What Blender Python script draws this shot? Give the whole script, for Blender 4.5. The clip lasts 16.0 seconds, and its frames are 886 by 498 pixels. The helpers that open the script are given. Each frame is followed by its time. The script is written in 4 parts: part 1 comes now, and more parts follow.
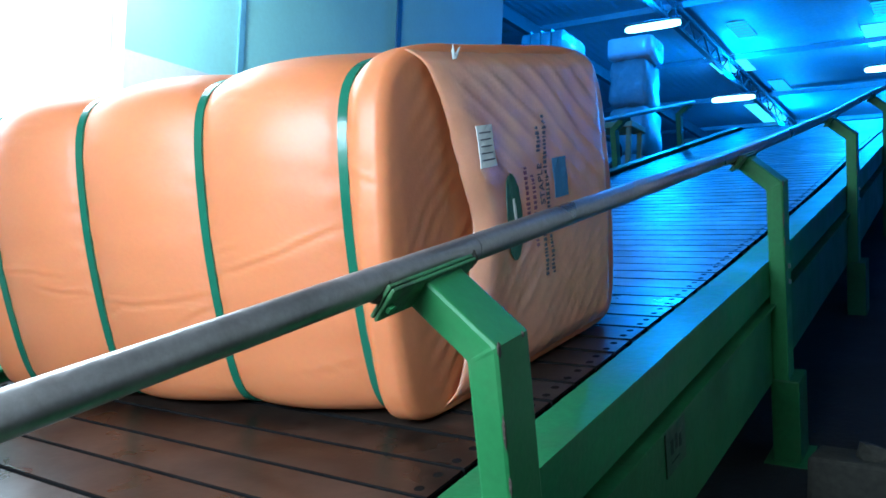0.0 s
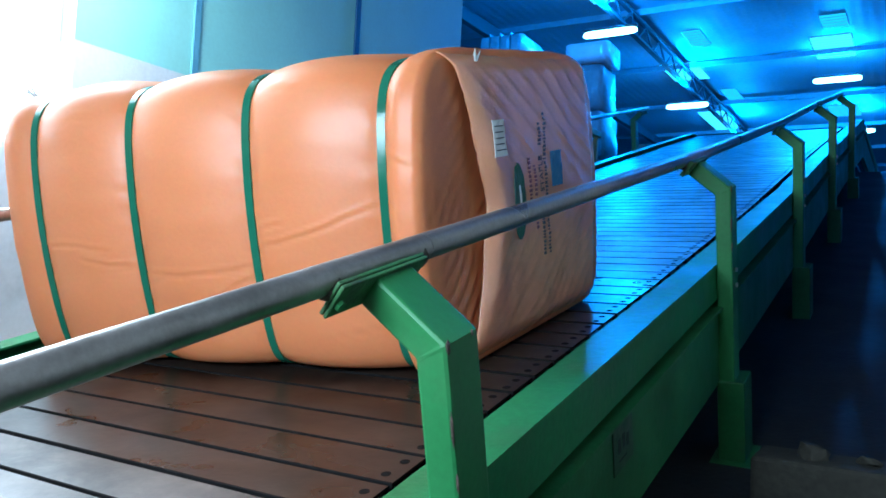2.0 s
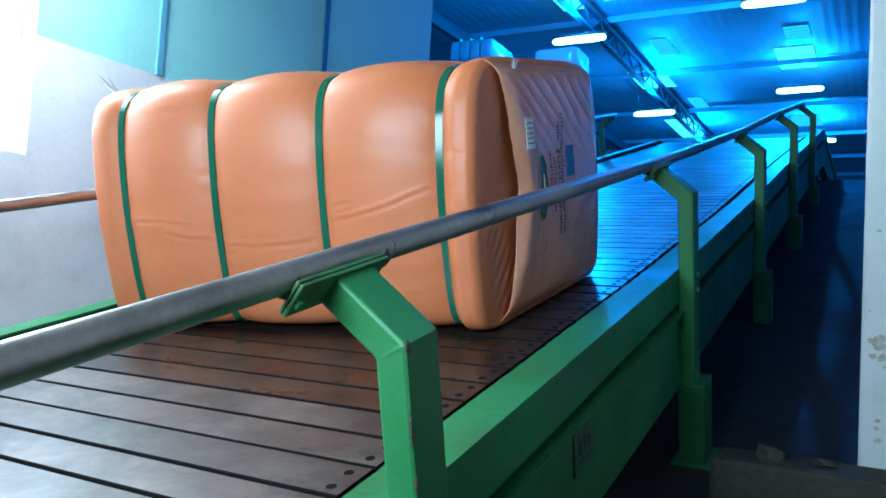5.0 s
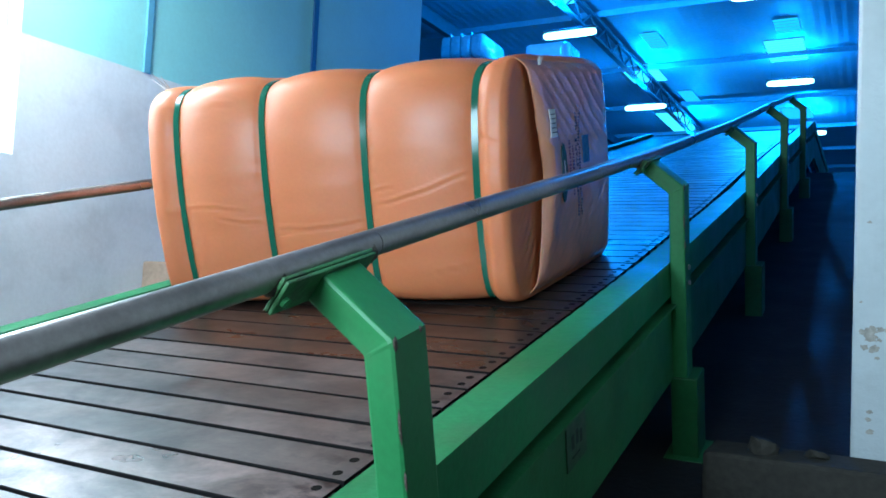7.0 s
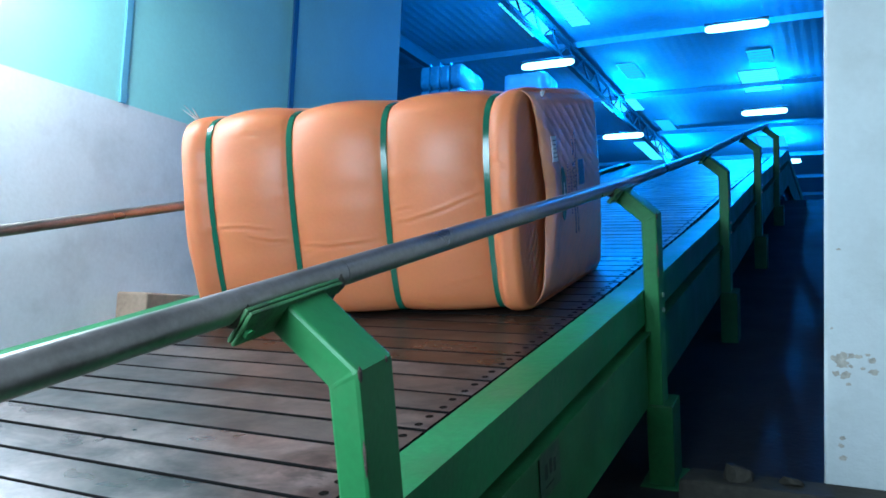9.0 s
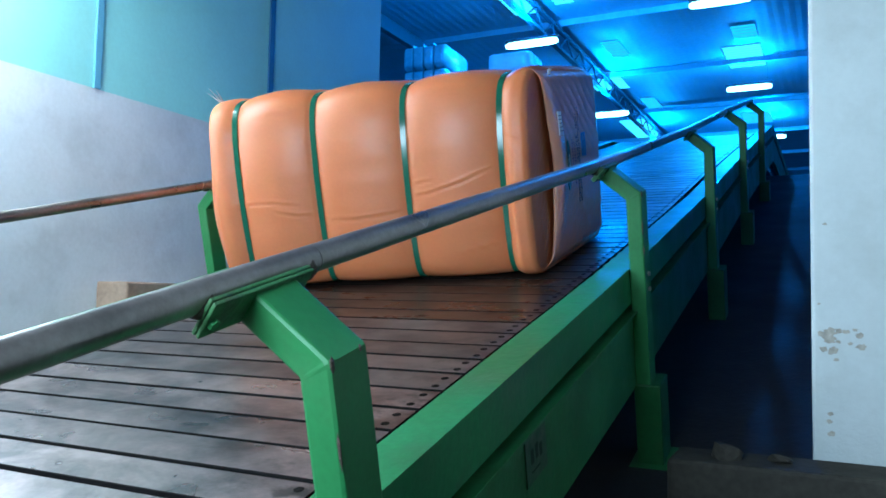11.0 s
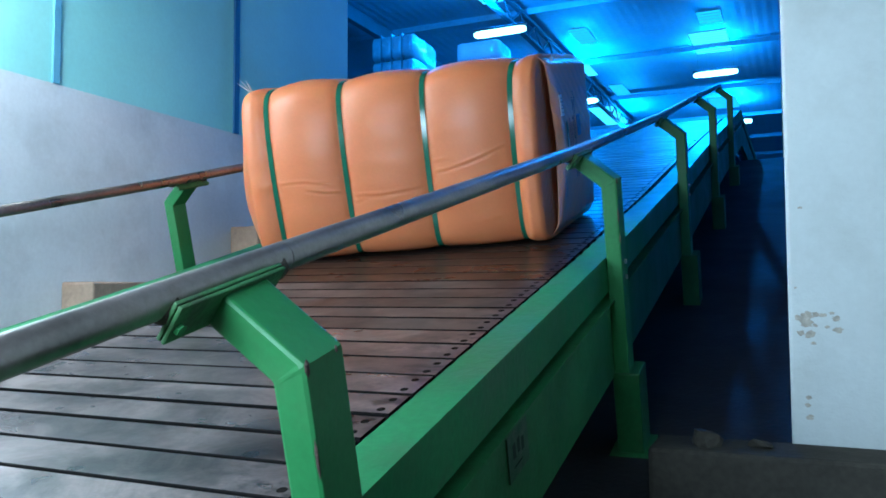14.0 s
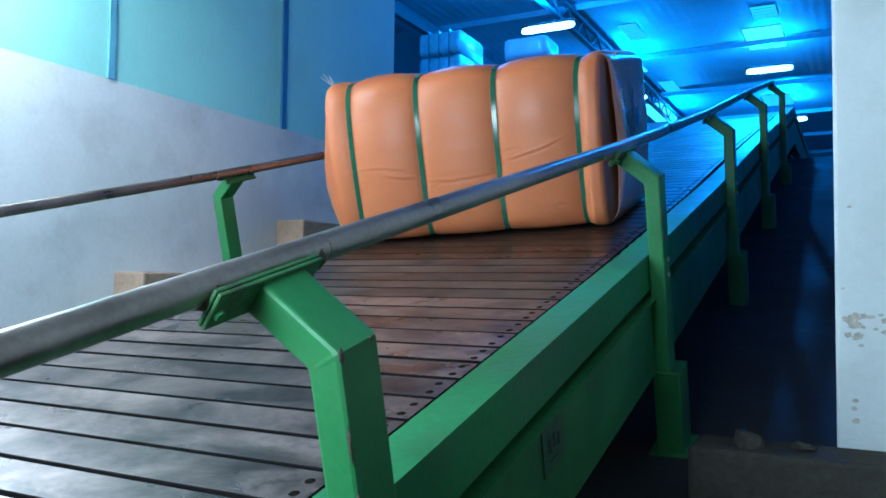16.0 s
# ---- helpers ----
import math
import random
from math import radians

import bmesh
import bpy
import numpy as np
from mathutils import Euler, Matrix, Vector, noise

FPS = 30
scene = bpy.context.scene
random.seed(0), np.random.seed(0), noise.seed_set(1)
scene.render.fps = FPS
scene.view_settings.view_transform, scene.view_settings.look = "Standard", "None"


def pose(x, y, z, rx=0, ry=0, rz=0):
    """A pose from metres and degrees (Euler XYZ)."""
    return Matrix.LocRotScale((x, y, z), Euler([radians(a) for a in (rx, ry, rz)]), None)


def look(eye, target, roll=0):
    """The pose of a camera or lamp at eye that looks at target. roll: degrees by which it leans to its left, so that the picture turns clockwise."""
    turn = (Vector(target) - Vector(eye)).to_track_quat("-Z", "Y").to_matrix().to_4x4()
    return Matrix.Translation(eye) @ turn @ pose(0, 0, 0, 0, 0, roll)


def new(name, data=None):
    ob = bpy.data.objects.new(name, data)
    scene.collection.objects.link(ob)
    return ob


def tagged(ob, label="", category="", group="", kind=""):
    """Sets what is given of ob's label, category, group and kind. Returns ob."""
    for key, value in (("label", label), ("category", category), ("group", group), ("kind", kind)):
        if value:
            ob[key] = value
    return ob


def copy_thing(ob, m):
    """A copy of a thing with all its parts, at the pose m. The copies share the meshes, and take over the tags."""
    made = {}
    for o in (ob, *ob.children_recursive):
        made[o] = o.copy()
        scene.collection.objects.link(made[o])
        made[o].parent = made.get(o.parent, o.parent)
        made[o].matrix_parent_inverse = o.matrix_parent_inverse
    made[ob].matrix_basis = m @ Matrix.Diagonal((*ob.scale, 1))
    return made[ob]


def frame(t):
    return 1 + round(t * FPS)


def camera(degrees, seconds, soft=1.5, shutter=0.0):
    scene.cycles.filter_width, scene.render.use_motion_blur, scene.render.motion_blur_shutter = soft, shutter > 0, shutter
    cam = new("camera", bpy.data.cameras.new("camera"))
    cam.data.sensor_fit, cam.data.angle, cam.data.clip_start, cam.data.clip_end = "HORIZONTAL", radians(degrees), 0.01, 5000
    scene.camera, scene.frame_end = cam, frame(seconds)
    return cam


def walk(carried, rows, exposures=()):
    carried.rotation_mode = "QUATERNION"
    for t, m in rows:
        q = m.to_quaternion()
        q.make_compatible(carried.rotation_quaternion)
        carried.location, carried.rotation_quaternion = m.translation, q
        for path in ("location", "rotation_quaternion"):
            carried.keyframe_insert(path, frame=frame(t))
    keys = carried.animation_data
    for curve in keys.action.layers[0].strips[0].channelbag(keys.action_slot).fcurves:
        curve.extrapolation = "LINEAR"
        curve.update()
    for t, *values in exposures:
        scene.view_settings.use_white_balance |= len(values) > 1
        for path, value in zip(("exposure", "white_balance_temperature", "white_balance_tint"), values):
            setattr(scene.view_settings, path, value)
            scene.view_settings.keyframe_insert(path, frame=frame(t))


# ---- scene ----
cam = camera(58.81, 16.0, soft=1.7)
# seconds, eye x y z, yaw, pitch, roll
ROWS = [
    (0, 0.576, -1.082, 1.313, 34.44, 2.62, -2.28),
    (0.5, 0.579, -1.078, 1.312, 33.38, 2.19, -2.39),
    (1, 0.585, -1.073, 1.316, 32.34, 2.42, -2.23),
    (1.5, 0.59, -1.07, 1.311, 31.84, 2.33, -2.55),
    (2, 0.586, -1.079, 1.309, 31.33, 2.83, -2.94),
    (2.5, 0.584, -1.087, 1.307, 31.13, 2.84, -3.21),
    (3, 0.597, -1.081, 1.307, 30.6, 2.56, -2.84),
    (3.5, 0.608, -1.069, 1.308, 29.27, 1.73, -2.72),
    (4, 0.599, -1.075, 1.304, 29.55, 3.02, -3.37),
    (6.5, 0.598, -1.071, 1.304, 28.27, 3.28, -3.16),
    (7, 0.599, -1.059, 1.304, 28.56, 2.96, -2.74),
    (7.5, 0.605, -1.055, 1.306, 28.37, 3.84, -2.91),
    (8, 0.604, -1.048, 1.302, 28.33, 4.61, -3.04),
    (8.5, 0.613, -1.051, 1.302, 28.21, 4.7, -2.57),
    (9, 0.621, -1.049, 1.307, 27.3, 5.08, -2.38),
    (9.5, 0.627, -1.034, 1.309, 27.07, 4.88, -1.7),
    (10, 0.628, -1.015, 1.311, 27.31, 4.18, -1.21),
    (12.5, 0.591, -0.99, 1.317, 24.66, 3.86, -1.02),
    (13, 0.588, -0.985, 1.32, 24.68, 4.91, -0.61),
    (13.5, 0.587, -0.971, 1.319, 24.6, 3.71, 0.6),
    (14, 0.589, -0.956, 1.321, 24.39, 3.14, 0.27),
    (14.5, 0.6, -0.956, 1.313, 24.79, 2.92, -0.23),
    (15, 0.613, -0.969, 1.308, 26.07, 3.66, -1.33),
    (15.5, 0.612, -0.967, 1.315, 27.57, 2.09, -0.61),
    (16, 0.611, -0.963, 1.315, 27.69, 2.86, -0.69),
]
walk(cam, [(t, pose(x, y, z, 0, 0, yaw) @ pose(0, 0, 0, 90 + pitch) @ pose(0, 0, 0, 0, 0, -roll)) for t, x, y, z, yaw, pitch, roll in ROWS])

# ---- light ----
world = bpy.data.worlds.new("sky")
scene.world = world
world.use_nodes = True
sky = world.node_tree.nodes.new("ShaderNodeTexSky")
sky.sky_type, sky.sun_disc, sky.sun_elevation, sky.sun_rotation = "NISHITA", False, radians(40), radians(250)
world.node_tree.nodes["Background"].inputs[1].default_value = 0.05
world.node_tree.links.new(sky.outputs[0], world.node_tree.nodes["Background"].inputs[0])
scene.view_settings.exposure = 0.36


def area_lamp(name, at, target, w, h, watts, colour):
    data = bpy.data.lights.new(name, "AREA")
    data.shape, data.size, data.size_y, data.energy, data.color = "ELLIPSE", w, h, watts, colour
    ob = new(name, data)
    ob.matrix_world = look(at, target)
    return ob


def point_lamp(name, at, watts, colour, radius):
    data = bpy.data.lights.new(name, "POINT")
    data.energy, data.color, data.shadow_soft_size = watts, colour, radius
    ob = new(name, data)
    ob.location = at
    return ob


WINDOW_Y, WINDOW_Z = (-0.6, 1.22), (1.85, 4.4)      # the bright opening in the passage wall
GATE_X, GATE_Y, GATE_Z = (-2.96, 0.9), -1.5, 3.4   # the open gateway behind the camera
area_lamp("daylight_window", (-3.16, 0.31, 3.2), (0.2, 0.42, 1.9), 1.75, 2.2, 42, (0.56, 0.80, 1.0))
area_lamp("daylight_gateway", (-0.58, GATE_Y + 0.12, 1.74), (-1.0, 1.5, 1.45), 1.7, 0.7, 88, (0.54, 0.79, 1.0))
GLARE_LAMP = (-2.62, 0.62, 3.42)                    # added batten lamp out of view; its wash on the wall replaces window glare
area_lamp("wall_lamp_light", (GLARE_LAMP[0], GLARE_LAMP[1], GLARE_LAMP[2] - 0.07), (-3.0, 0.75, 2.7), 1.1, 0.08, 58, (0.78, 0.92, 1.0))
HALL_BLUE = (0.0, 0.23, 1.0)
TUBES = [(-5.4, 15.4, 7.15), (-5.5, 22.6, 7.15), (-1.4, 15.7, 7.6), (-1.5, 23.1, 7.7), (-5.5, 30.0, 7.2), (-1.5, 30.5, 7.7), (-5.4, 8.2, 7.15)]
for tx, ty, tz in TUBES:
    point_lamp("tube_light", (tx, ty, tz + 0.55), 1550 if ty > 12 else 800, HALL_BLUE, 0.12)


# ---- materials ----
def material(name, colour, rough=0.6, metal=0.0, vary=0.25, scale=6.0, bump=0.15, fine=60.0, stain=None, stain_amount=0.5, stain_scale=1.5,
             random=0.0, coat=0.0, stretch=(1, 1, 1), sheen_rough=0.15, spec=0.5, coat_rough=0.12):
    m = bpy.data.materials.new(name)
    m.use_nodes = True
    n, l = m.node_tree.nodes, m.node_tree.links
    b = n["Principled BSDF"]
    co = n.new("ShaderNodeTexCoord")
    mp = n.new("ShaderNodeMapping")
    mp.inputs["Scale"].default_value = stretch
    l.new(co.outputs["Object"], mp.inputs[0])

    def noise_tex(s, detail, rough_):
        t = n.new("ShaderNodeTexNoise")
        t.inputs["Scale"].default_value, t.inputs["Detail"].default_value, t.inputs["Roughness"].default_value = s, detail, rough_
        l.new(mp.outputs[0], t.inputs["Vector"])
        return t

    big, small = noise_tex(scale, 4, 0.6), noise_tex(fine, 3, 0.6)
    ramp = n.new("ShaderNodeMapRange")
    ramp.inputs["From Min"].default_value, ramp.inputs["From Max"].default_value = 0.3, 0.7
    ramp.inputs["To Min"].default_value, ramp.inputs["To Max"].default_value = 1 - vary, 1 + vary
    l.new(big.outputs["Fac"], ramp.inputs[0])
    grain = n.new("ShaderNodeMapRange")
    grain.inputs["From Min"].default_value, grain.inputs["From Max"].default_value = 0.3, 0.7
    grain.inputs["To Min"].default_value, grain.inputs["To Max"].default_value = 1 - vary * 0.4, 1 + vary * 0.4
    l.new(small.outputs["Fac"], grain.inputs[0])
    mul = n.new("ShaderNodeMath")
    mul.operation = "MULTIPLY"
    l.new(ramp.outputs[0], mul.inputs[0]), l.new(grain.outputs[0], mul.inputs[1])
    value = mul.outputs[0]
    if random:
        info = n.new("ShaderNodeObjectInfo")
        spread = n.new("ShaderNodeMath")
        spread.operation, spread.inputs[1].default_value = "MULTIPLY", 40.0
        l.new(info.outputs["Random"], spread.inputs[0])
        l.new(spread.outputs[0], mp.inputs["Location"])
        rr = n.new("ShaderNodeMapRange")
        rr.inputs["To Min"].default_value, rr.inputs["To Max"].default_value = 1 - random, 1 + random
        l.new(info.outputs["Random"], rr.inputs[0])
        m2 = n.new("ShaderNodeMath")
        m2.operation = "MULTIPLY"
        l.new(value, m2.inputs[0]), l.new(rr.outputs[0], m2.inputs[1])
        value = m2.outputs[0]
    tint = n.new("ShaderNodeVectorMath")
    tint.operation = "SCALE"
    tint.inputs[0].default_value = colour
    l.new(value, tint.inputs["Scale"])
    out = tint.outputs[0]
    if stain:
        st = noise_tex(stain_scale, 5, 0.65)
        sr = n.new("ShaderNodeMapRange")
        sr.inputs["From Min"].default_value, sr.inputs["From Max"].default_value = 0.52, 0.7
        sr.inputs["To Max"].default_value = stain_amount
        l.new(st.outputs["Fac"], sr.inputs[0])
        mix = n.new("ShaderNodeMix")
        mix.data_type = "RGBA"
        l.new(sr.outputs[0], mix.inputs["Factor"])
        l.new(out, mix.inputs["A"])
        mix.inputs["B"].default_value = (*stain, 1)
        out = mix.outputs["Result"]
    l.new(out, b.inputs["Base Color"])
    rg = n.new("ShaderNodeMapRange")
    rg.inputs["From Min"].default_value, rg.inputs["From Max"].default_value = 0.3, 0.7
    rg.inputs["To Min"].default_value, rg.inputs["To Max"].default_value = max(0.03, rough - sheen_rough), min(1, rough + sheen_rough)
    l.new(big.outputs["Fac"], rg.inputs[0])
    l.new(rg.outputs[0], b.inputs["Roughness"])
    b.inputs["Metallic"].default_value = metal
    b.inputs["Coat Weight"].default_value = coat
    b.inputs["Coat Roughness"].default_value = coat_rough
    b.inputs["Specular IOR Level"].default_value = spec
    if bump:
        bp = n.new("ShaderNodeBump")
        bp.inputs["Strength"].default_value, bp.inputs["Distance"].default_value = bump, 0.01
        l.new(small.outputs["Fac"], bp.inputs["Height"])
        l.new(bp.outputs[0], b.inputs["Normal"])
    return m


def glow(name, colour, strength):
    m = bpy.data.materials.new(name)
    m.use_nodes = True
    n, l = m.node_tree.nodes, m.node_tree.links
    n.remove(n["Principled BSDF"])
    e = n.new("ShaderNodeEmission")
    e.inputs[0].default_value, e.inputs[1].default_value = (*colour, 1), strength
    l.new(e.outputs[0], n["Material Output"].inputs[0])
    return m


def slat_steel(name, dark, pale, rough, metal=0.1):
    """Steel worn pale in patches, with dark oil soaked in round the bolts at its ends."""
    m = bpy.data.materials.new(name)
    m.use_nodes = True
    n, l = m.node_tree.nodes, m.node_tree.links
    b = n["Principled BSDF"]
    co, info = n.new("ShaderNodeTexCoord"), n.new("ShaderNodeObjectInfo")
    mp = n.new("ShaderNodeMapping")
    mp.inputs["Scale"].default_value = (1.0, 1.5, 1.0)
    far = n.new("ShaderNodeMath")
    far.operation, far.inputs[1].default_value = "MULTIPLY", 60.0
    l.new(info.outputs["Random"], far.inputs[0])
    l.new(far.outputs[0], mp.inputs["Location"])
    l.new(co.outputs["Object"], mp.inputs[0])

    def noise_range(s, detail, a, z, lo, hi, twist=0.0):
        t = n.new("ShaderNodeTexNoise")
        t.inputs["Scale"].default_value, t.inputs["Detail"].default_value, t.inputs["Roughness"].default_value, t.inputs["Distortion"].default_value = s, detail, 0.66, twist
        l.new(mp.outputs[0], t.inputs["Vector"])
        r = n.new("ShaderNodeMapRange")
        for key, val in (("From Min", a), ("From Max", z), ("To Min", lo), ("To Max", hi)):
            r.inputs[key].default_value = val
        l.new(t.outputs["Fac"], r.inputs[0])
        return r.outputs[0]

    def mix(fac, a, z):
        x = n.new("ShaderNodeMix")
        x.data_type = "RGBA"
        l.new(fac, x.inputs["Factor"])
        for key, val in (("A", a), ("B", z)):
            if isinstance(val, tuple):
                x.inputs[key].default_value = (*val, 1)
            else:
                l.new(val, x.inputs[key])
        return x.outputs["Result"]

    def product(a, z):
        x = n.new("ShaderNodeMath")
        x.operation = "MULTIPLY"
        l.new(a, x.inputs[0]), l.new(z, x.inputs[1])
        return x.outputs[0]

    worn = mix(noise_range(3.4, 6, 0.38, 0.64, 0.0, 1.0, 0.5), dark, pale)
    sep = n.new("ShaderNodeSeparateXYZ")
    l.new(co.outputs["Object"], sep.inputs[0])
    out = n.new("ShaderNodeMath")
    out.operation = "ABSOLUTE"
    l.new(sep.outputs["X"], out.inputs[0])
    ends = n.new("ShaderNodeMapRange")
    ends.inputs["From Min"].default_value, ends.inputs["From Max"].default_value = 0.60, 0.86
    l.new(out.outputs[0], ends.inputs[0])
    oiled = mix(product(ends.outputs[0], noise_range(11, 4, 0.50, 0.60, 0.0, 0.85)), worn, (0.006, 0.005, 0.004))
    scale = n.new("ShaderNodeVectorMath")
    scale.operation = "SCALE"
    l.new(oiled, scale.inputs[0])
    each = n.new("ShaderNodeMapRange")
    each.inputs["To Min"].default_value, each.inputs["To Max"].default_value = 0.75, 1.25
    l.new(info.outputs["Random"], each.inputs[0])
    l.new(product(each.outputs[0], noise_range(34, 5, 0.3, 0.7, 0.84, 1.16)), scale.inputs["Scale"])
    l.new(scale.outputs[0], b.inputs["Base Color"])
    l.new(noise_range(3.2, 3, 0.3, 0.7, rough - 0.06, rough + 0.14, 0.3), b.inputs["Roughness"])
    b.inputs["Metallic"].default_value = metal
    bp = n.new("ShaderNodeBump")
    bp.inputs["Strength"].default_value, bp.inputs["Distance"].default_value = 0.05, 0.01
    l.new(noise_range(40, 3, 0, 1, 0, 1), bp.inputs["Height"])
    l.new(bp.outputs[0], b.inputs["Normal"])
    return m


M_GREEN = material("green_paint", (0.016, 0.152, 0.045), 0.48, 0, 0.18, 5, 0.08, 70, stain=(0.05, 0.085, 0.035), stain_amount=0.35, stain_scale=4, spec=0.38)
M_GREEN_DIRTY = material("dusty_green_paint", (0.012, 0.145, 0.049), 0.46, 0, 0.28, 3, 0.1, 50, stain=(0.034, 0.115, 0.05), stain_amount=0.55, stain_scale=7, spec=0.26)
# darker copy of the green: shade on side panels and legs is in the colour
M_GREEN_SHADED = material("shaded_green_paint", (0.012, 0.118, 0.037), 0.52, 0, 0.28, 3, 0.12, 60, stain=(0.035, 0.05, 0.02), stain_amount=0.45, stain_scale=6, spec=0.3)
M_PLATE = material("dark_painted_plate", (0.010, 0.058, 0.024), 0.55, 0, 0.3, 18, 0.15, 60)
M_GREEN_OLD = material("grimy_green_paint", (0.030, 0.125, 0.040), 0.6, 0, 0.3, 9, 0.3, 60, stain=(0.03, 0.026, 0.016), stain_amount=0.75, stain_scale=11)
M_PIPE = material("bare_steel_pipe", (0.29, 0.245, 0.23), 0.38, 0.85, 0.25, 4, 0.05, 90, stain=(0.14, 0.10, 0.08), stain_amount=0.3, stain_scale=9)
M_WELD = material("weld_rust", (0.07, 0.045, 0.035), 0.7, 0.3, 0.4, 30, 0.5, 90)
M_SLAT_DARK = slat_steel("dark_brown_steel_slat", (0.0066, 0.0040, 0.0030), (0.027, 0.0160, 0.0118), 0.30)
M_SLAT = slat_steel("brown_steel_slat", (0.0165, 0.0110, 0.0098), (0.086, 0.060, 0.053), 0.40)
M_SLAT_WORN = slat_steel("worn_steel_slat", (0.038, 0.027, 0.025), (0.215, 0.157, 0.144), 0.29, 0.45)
M_SLAT_EDGE = material("dark_slat_edge", (0.007, 0.006, 0.006), 0.95, 0.0, 0.3, 8, 0.1, spec=0.06)
# near black and matt, set almost flush with the slat
M_BOLT = material("dark_bolt", (0.008, 0.006, 0.005), 0.95, 0.0, 0.3, 20, 0.2, spec=0.05)
M_SMUDGE = material("dark_green_smudge", (0.004, 0.018, 0.010), 0.8, 0, 0.4, 60, 0.1)
M_ZINC = material("zinc_bolt", (0.5, 0.5, 0.48), 0.35, 0.9, 0.2, 20, 0.1)
# shade in the gaps beside and under the slats, as a black colour
M_BLACK = material("black_gap_shade", (0.012, 0.012, 0.012), 0.8, 0, 0.2, 5, 0.1)
M_WRAP = material("orange_woven_wrap", (0.55, 0.158, 0.061), 0.5, 0, 0.06, 2.5, 0.06, 70, coat=0.16, coat_rough=0.3, sheen_rough=0.08, spec=0.32)
# glossy film; the paler, pinker orange carries the light falling on the flap
M_FLAP = material("lit_film_wrap", (0.80, 0.27, 0.155), 0.36, 0, 0.06, 4, 0.08, 70, coat=0.9, coat_rough=0.13, sheen_rough=0.08)
for wrap in (M_WRAP, M_FLAP):
    shader = wrap.node_tree.nodes["Principled BSDF"]
    shader.inputs["Subsurface Weight"].default_value = 0.35
    shader.inputs["Subsurface Radius"].default_value = (1.0, 0.32, 0.12)
    shader.inputs["Subsurface Scale"].default_value = 0.045
M_STRAP = material("green_plastic_strap", (0.008, 0.095, 0.054), 0.16, 0, 0.1, 12, 0.02, sheen_rough=0.04, spec=0.4)
M_LABEL = material("paper_label", (0.72, 0.68, 0.64), 0.6, 0, 0.06, 20, 0.03)
M_PRINT = material("dark_print", (0.05, 0.04, 0.05), 0.55, 0, 0.2, 30, 0.02)
M_PRINT_RED = material("maroon_print", (0.22, 0.05, 0.07), 0.55, 0, 0.2, 30, 0.02)
M_PRINT_GREEN = material("green_print", (0.015, 0.09, 0.05), 0.5, 0, 0.1, 30, 0.02)
M_PRINT_BLUE = material("blue_print", (0.02, 0.13, 0.26), 0.5, 0, 0.1, 30, 0.02)
M_TEAL = material("teal_wall_paint", (0.28, 0.70, 0.70), 0.45, 0, 0.07, 1.2, 0.1, 40, stain=(0.20, 0.60, 0.68), stain_amount=0.4, stain_scale=0.8)
M_GREYWALL = material("grey_dado_paint", (0.60, 0.66, 0.71), 0.6, 0, 0.1, 1.5, 0.12, 40, stain=(0.36, 0.40, 0.43), stain_amount=0.45, stain_scale=2.2)
M_WHITE = material("white_plaster", (0.53, 0.57, 0.57), 0.75, 0, 0.06, 2, 0.25, 50, stain=(0.40, 0.42, 0.40), stain_amount=0.35, stain_scale=3)
M_PATCH = material("flaked_plaster", (0.40, 0.36, 0.31), 0.9, 0, 0.3, 25, 0.5, 70)
# concrete taken down to near black, with the gangway's shade in it
M_CONCRETE = material("shaded_concrete", (0.013, 0.013, 0.013), 0.85, 0, 0.3, 2, 0.4, 40, stain=(0.011, 0.011, 0.011), stain_amount=0.6, stain_scale=1.2)
M_KERB = material("kerb_concrete", (0.055, 0.05, 0.042), 0.9, 0, 0.25, 5, 0.4, 40, spec=0.1)
M_LEDGE = material("brown_ledge", (0.34, 0.235, 0.175), 0.85, 0, 0.25, 6, 0.3, 40)
M_ROOF = material("roof_sheet", (0.19, 0.20, 0.22), 0.7, 0.0, 0.2, 0.6, 0.1, 10)
M_BEAM = material("dark_beam", (0.028, 0.03, 0.034), 0.7, 0.1, 0.2, 2, 0.1)
M_FOIL = material("white_film_wrap", (0.40, 0.41, 0.41), 0.3, 0, 0.12, 3, 0.5, 14, coat=0.5)
M_FOIL_BRIGHT = material("bright_white_film", (0.78, 0.79, 0.79), 0.35, 0, 0.08, 3, 0.4, 14, coat=0.4)
# dark grey for surfaces out of view, so they throw back little light
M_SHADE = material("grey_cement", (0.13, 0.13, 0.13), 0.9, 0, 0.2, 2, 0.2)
M_FOIL_GREY = material("grey_film_wrap", (0.24, 0.25, 0.24), 0.5, 0, 0.2, 4, 0.6, 12, coat=0.12)
M_STRAP_GREY = material("grey_strap", (0.15, 0.16, 0.17), 0.5, 0, 0.1, 10, 0.05)
M_CRATE = material("brown_carton", (0.20, 0.15, 0.09), 0.8, 0, 0.2, 4, 0.2)
M_YELLOW = material("ochre_paint", (0.34, 0.27, 0.10), 0.6, 0, 0.2, 4, 0.1)
M_RUBBER = material("black_rubber", (0.02, 0.02, 0.02), 0.7, 0, 0.2, 8, 0.2)
M_TUBE = glow("lit_tube", (0.22, 0.80, 1.0), 9.0)
M_SKYLIGHT = glow("daylit_sheet", (0.03, 0.58, 1.0), 2.2)
# weaker, bluer glow for some of the roof sheets
M_SKYLIGHT_DIM = glow("dim_daylit_sheet", (0.01, 0.45, 1.0), 1.3)
M_OUTSIDE = glow("daylight_outside", (0.60, 0.82, 1.0), 11.0)


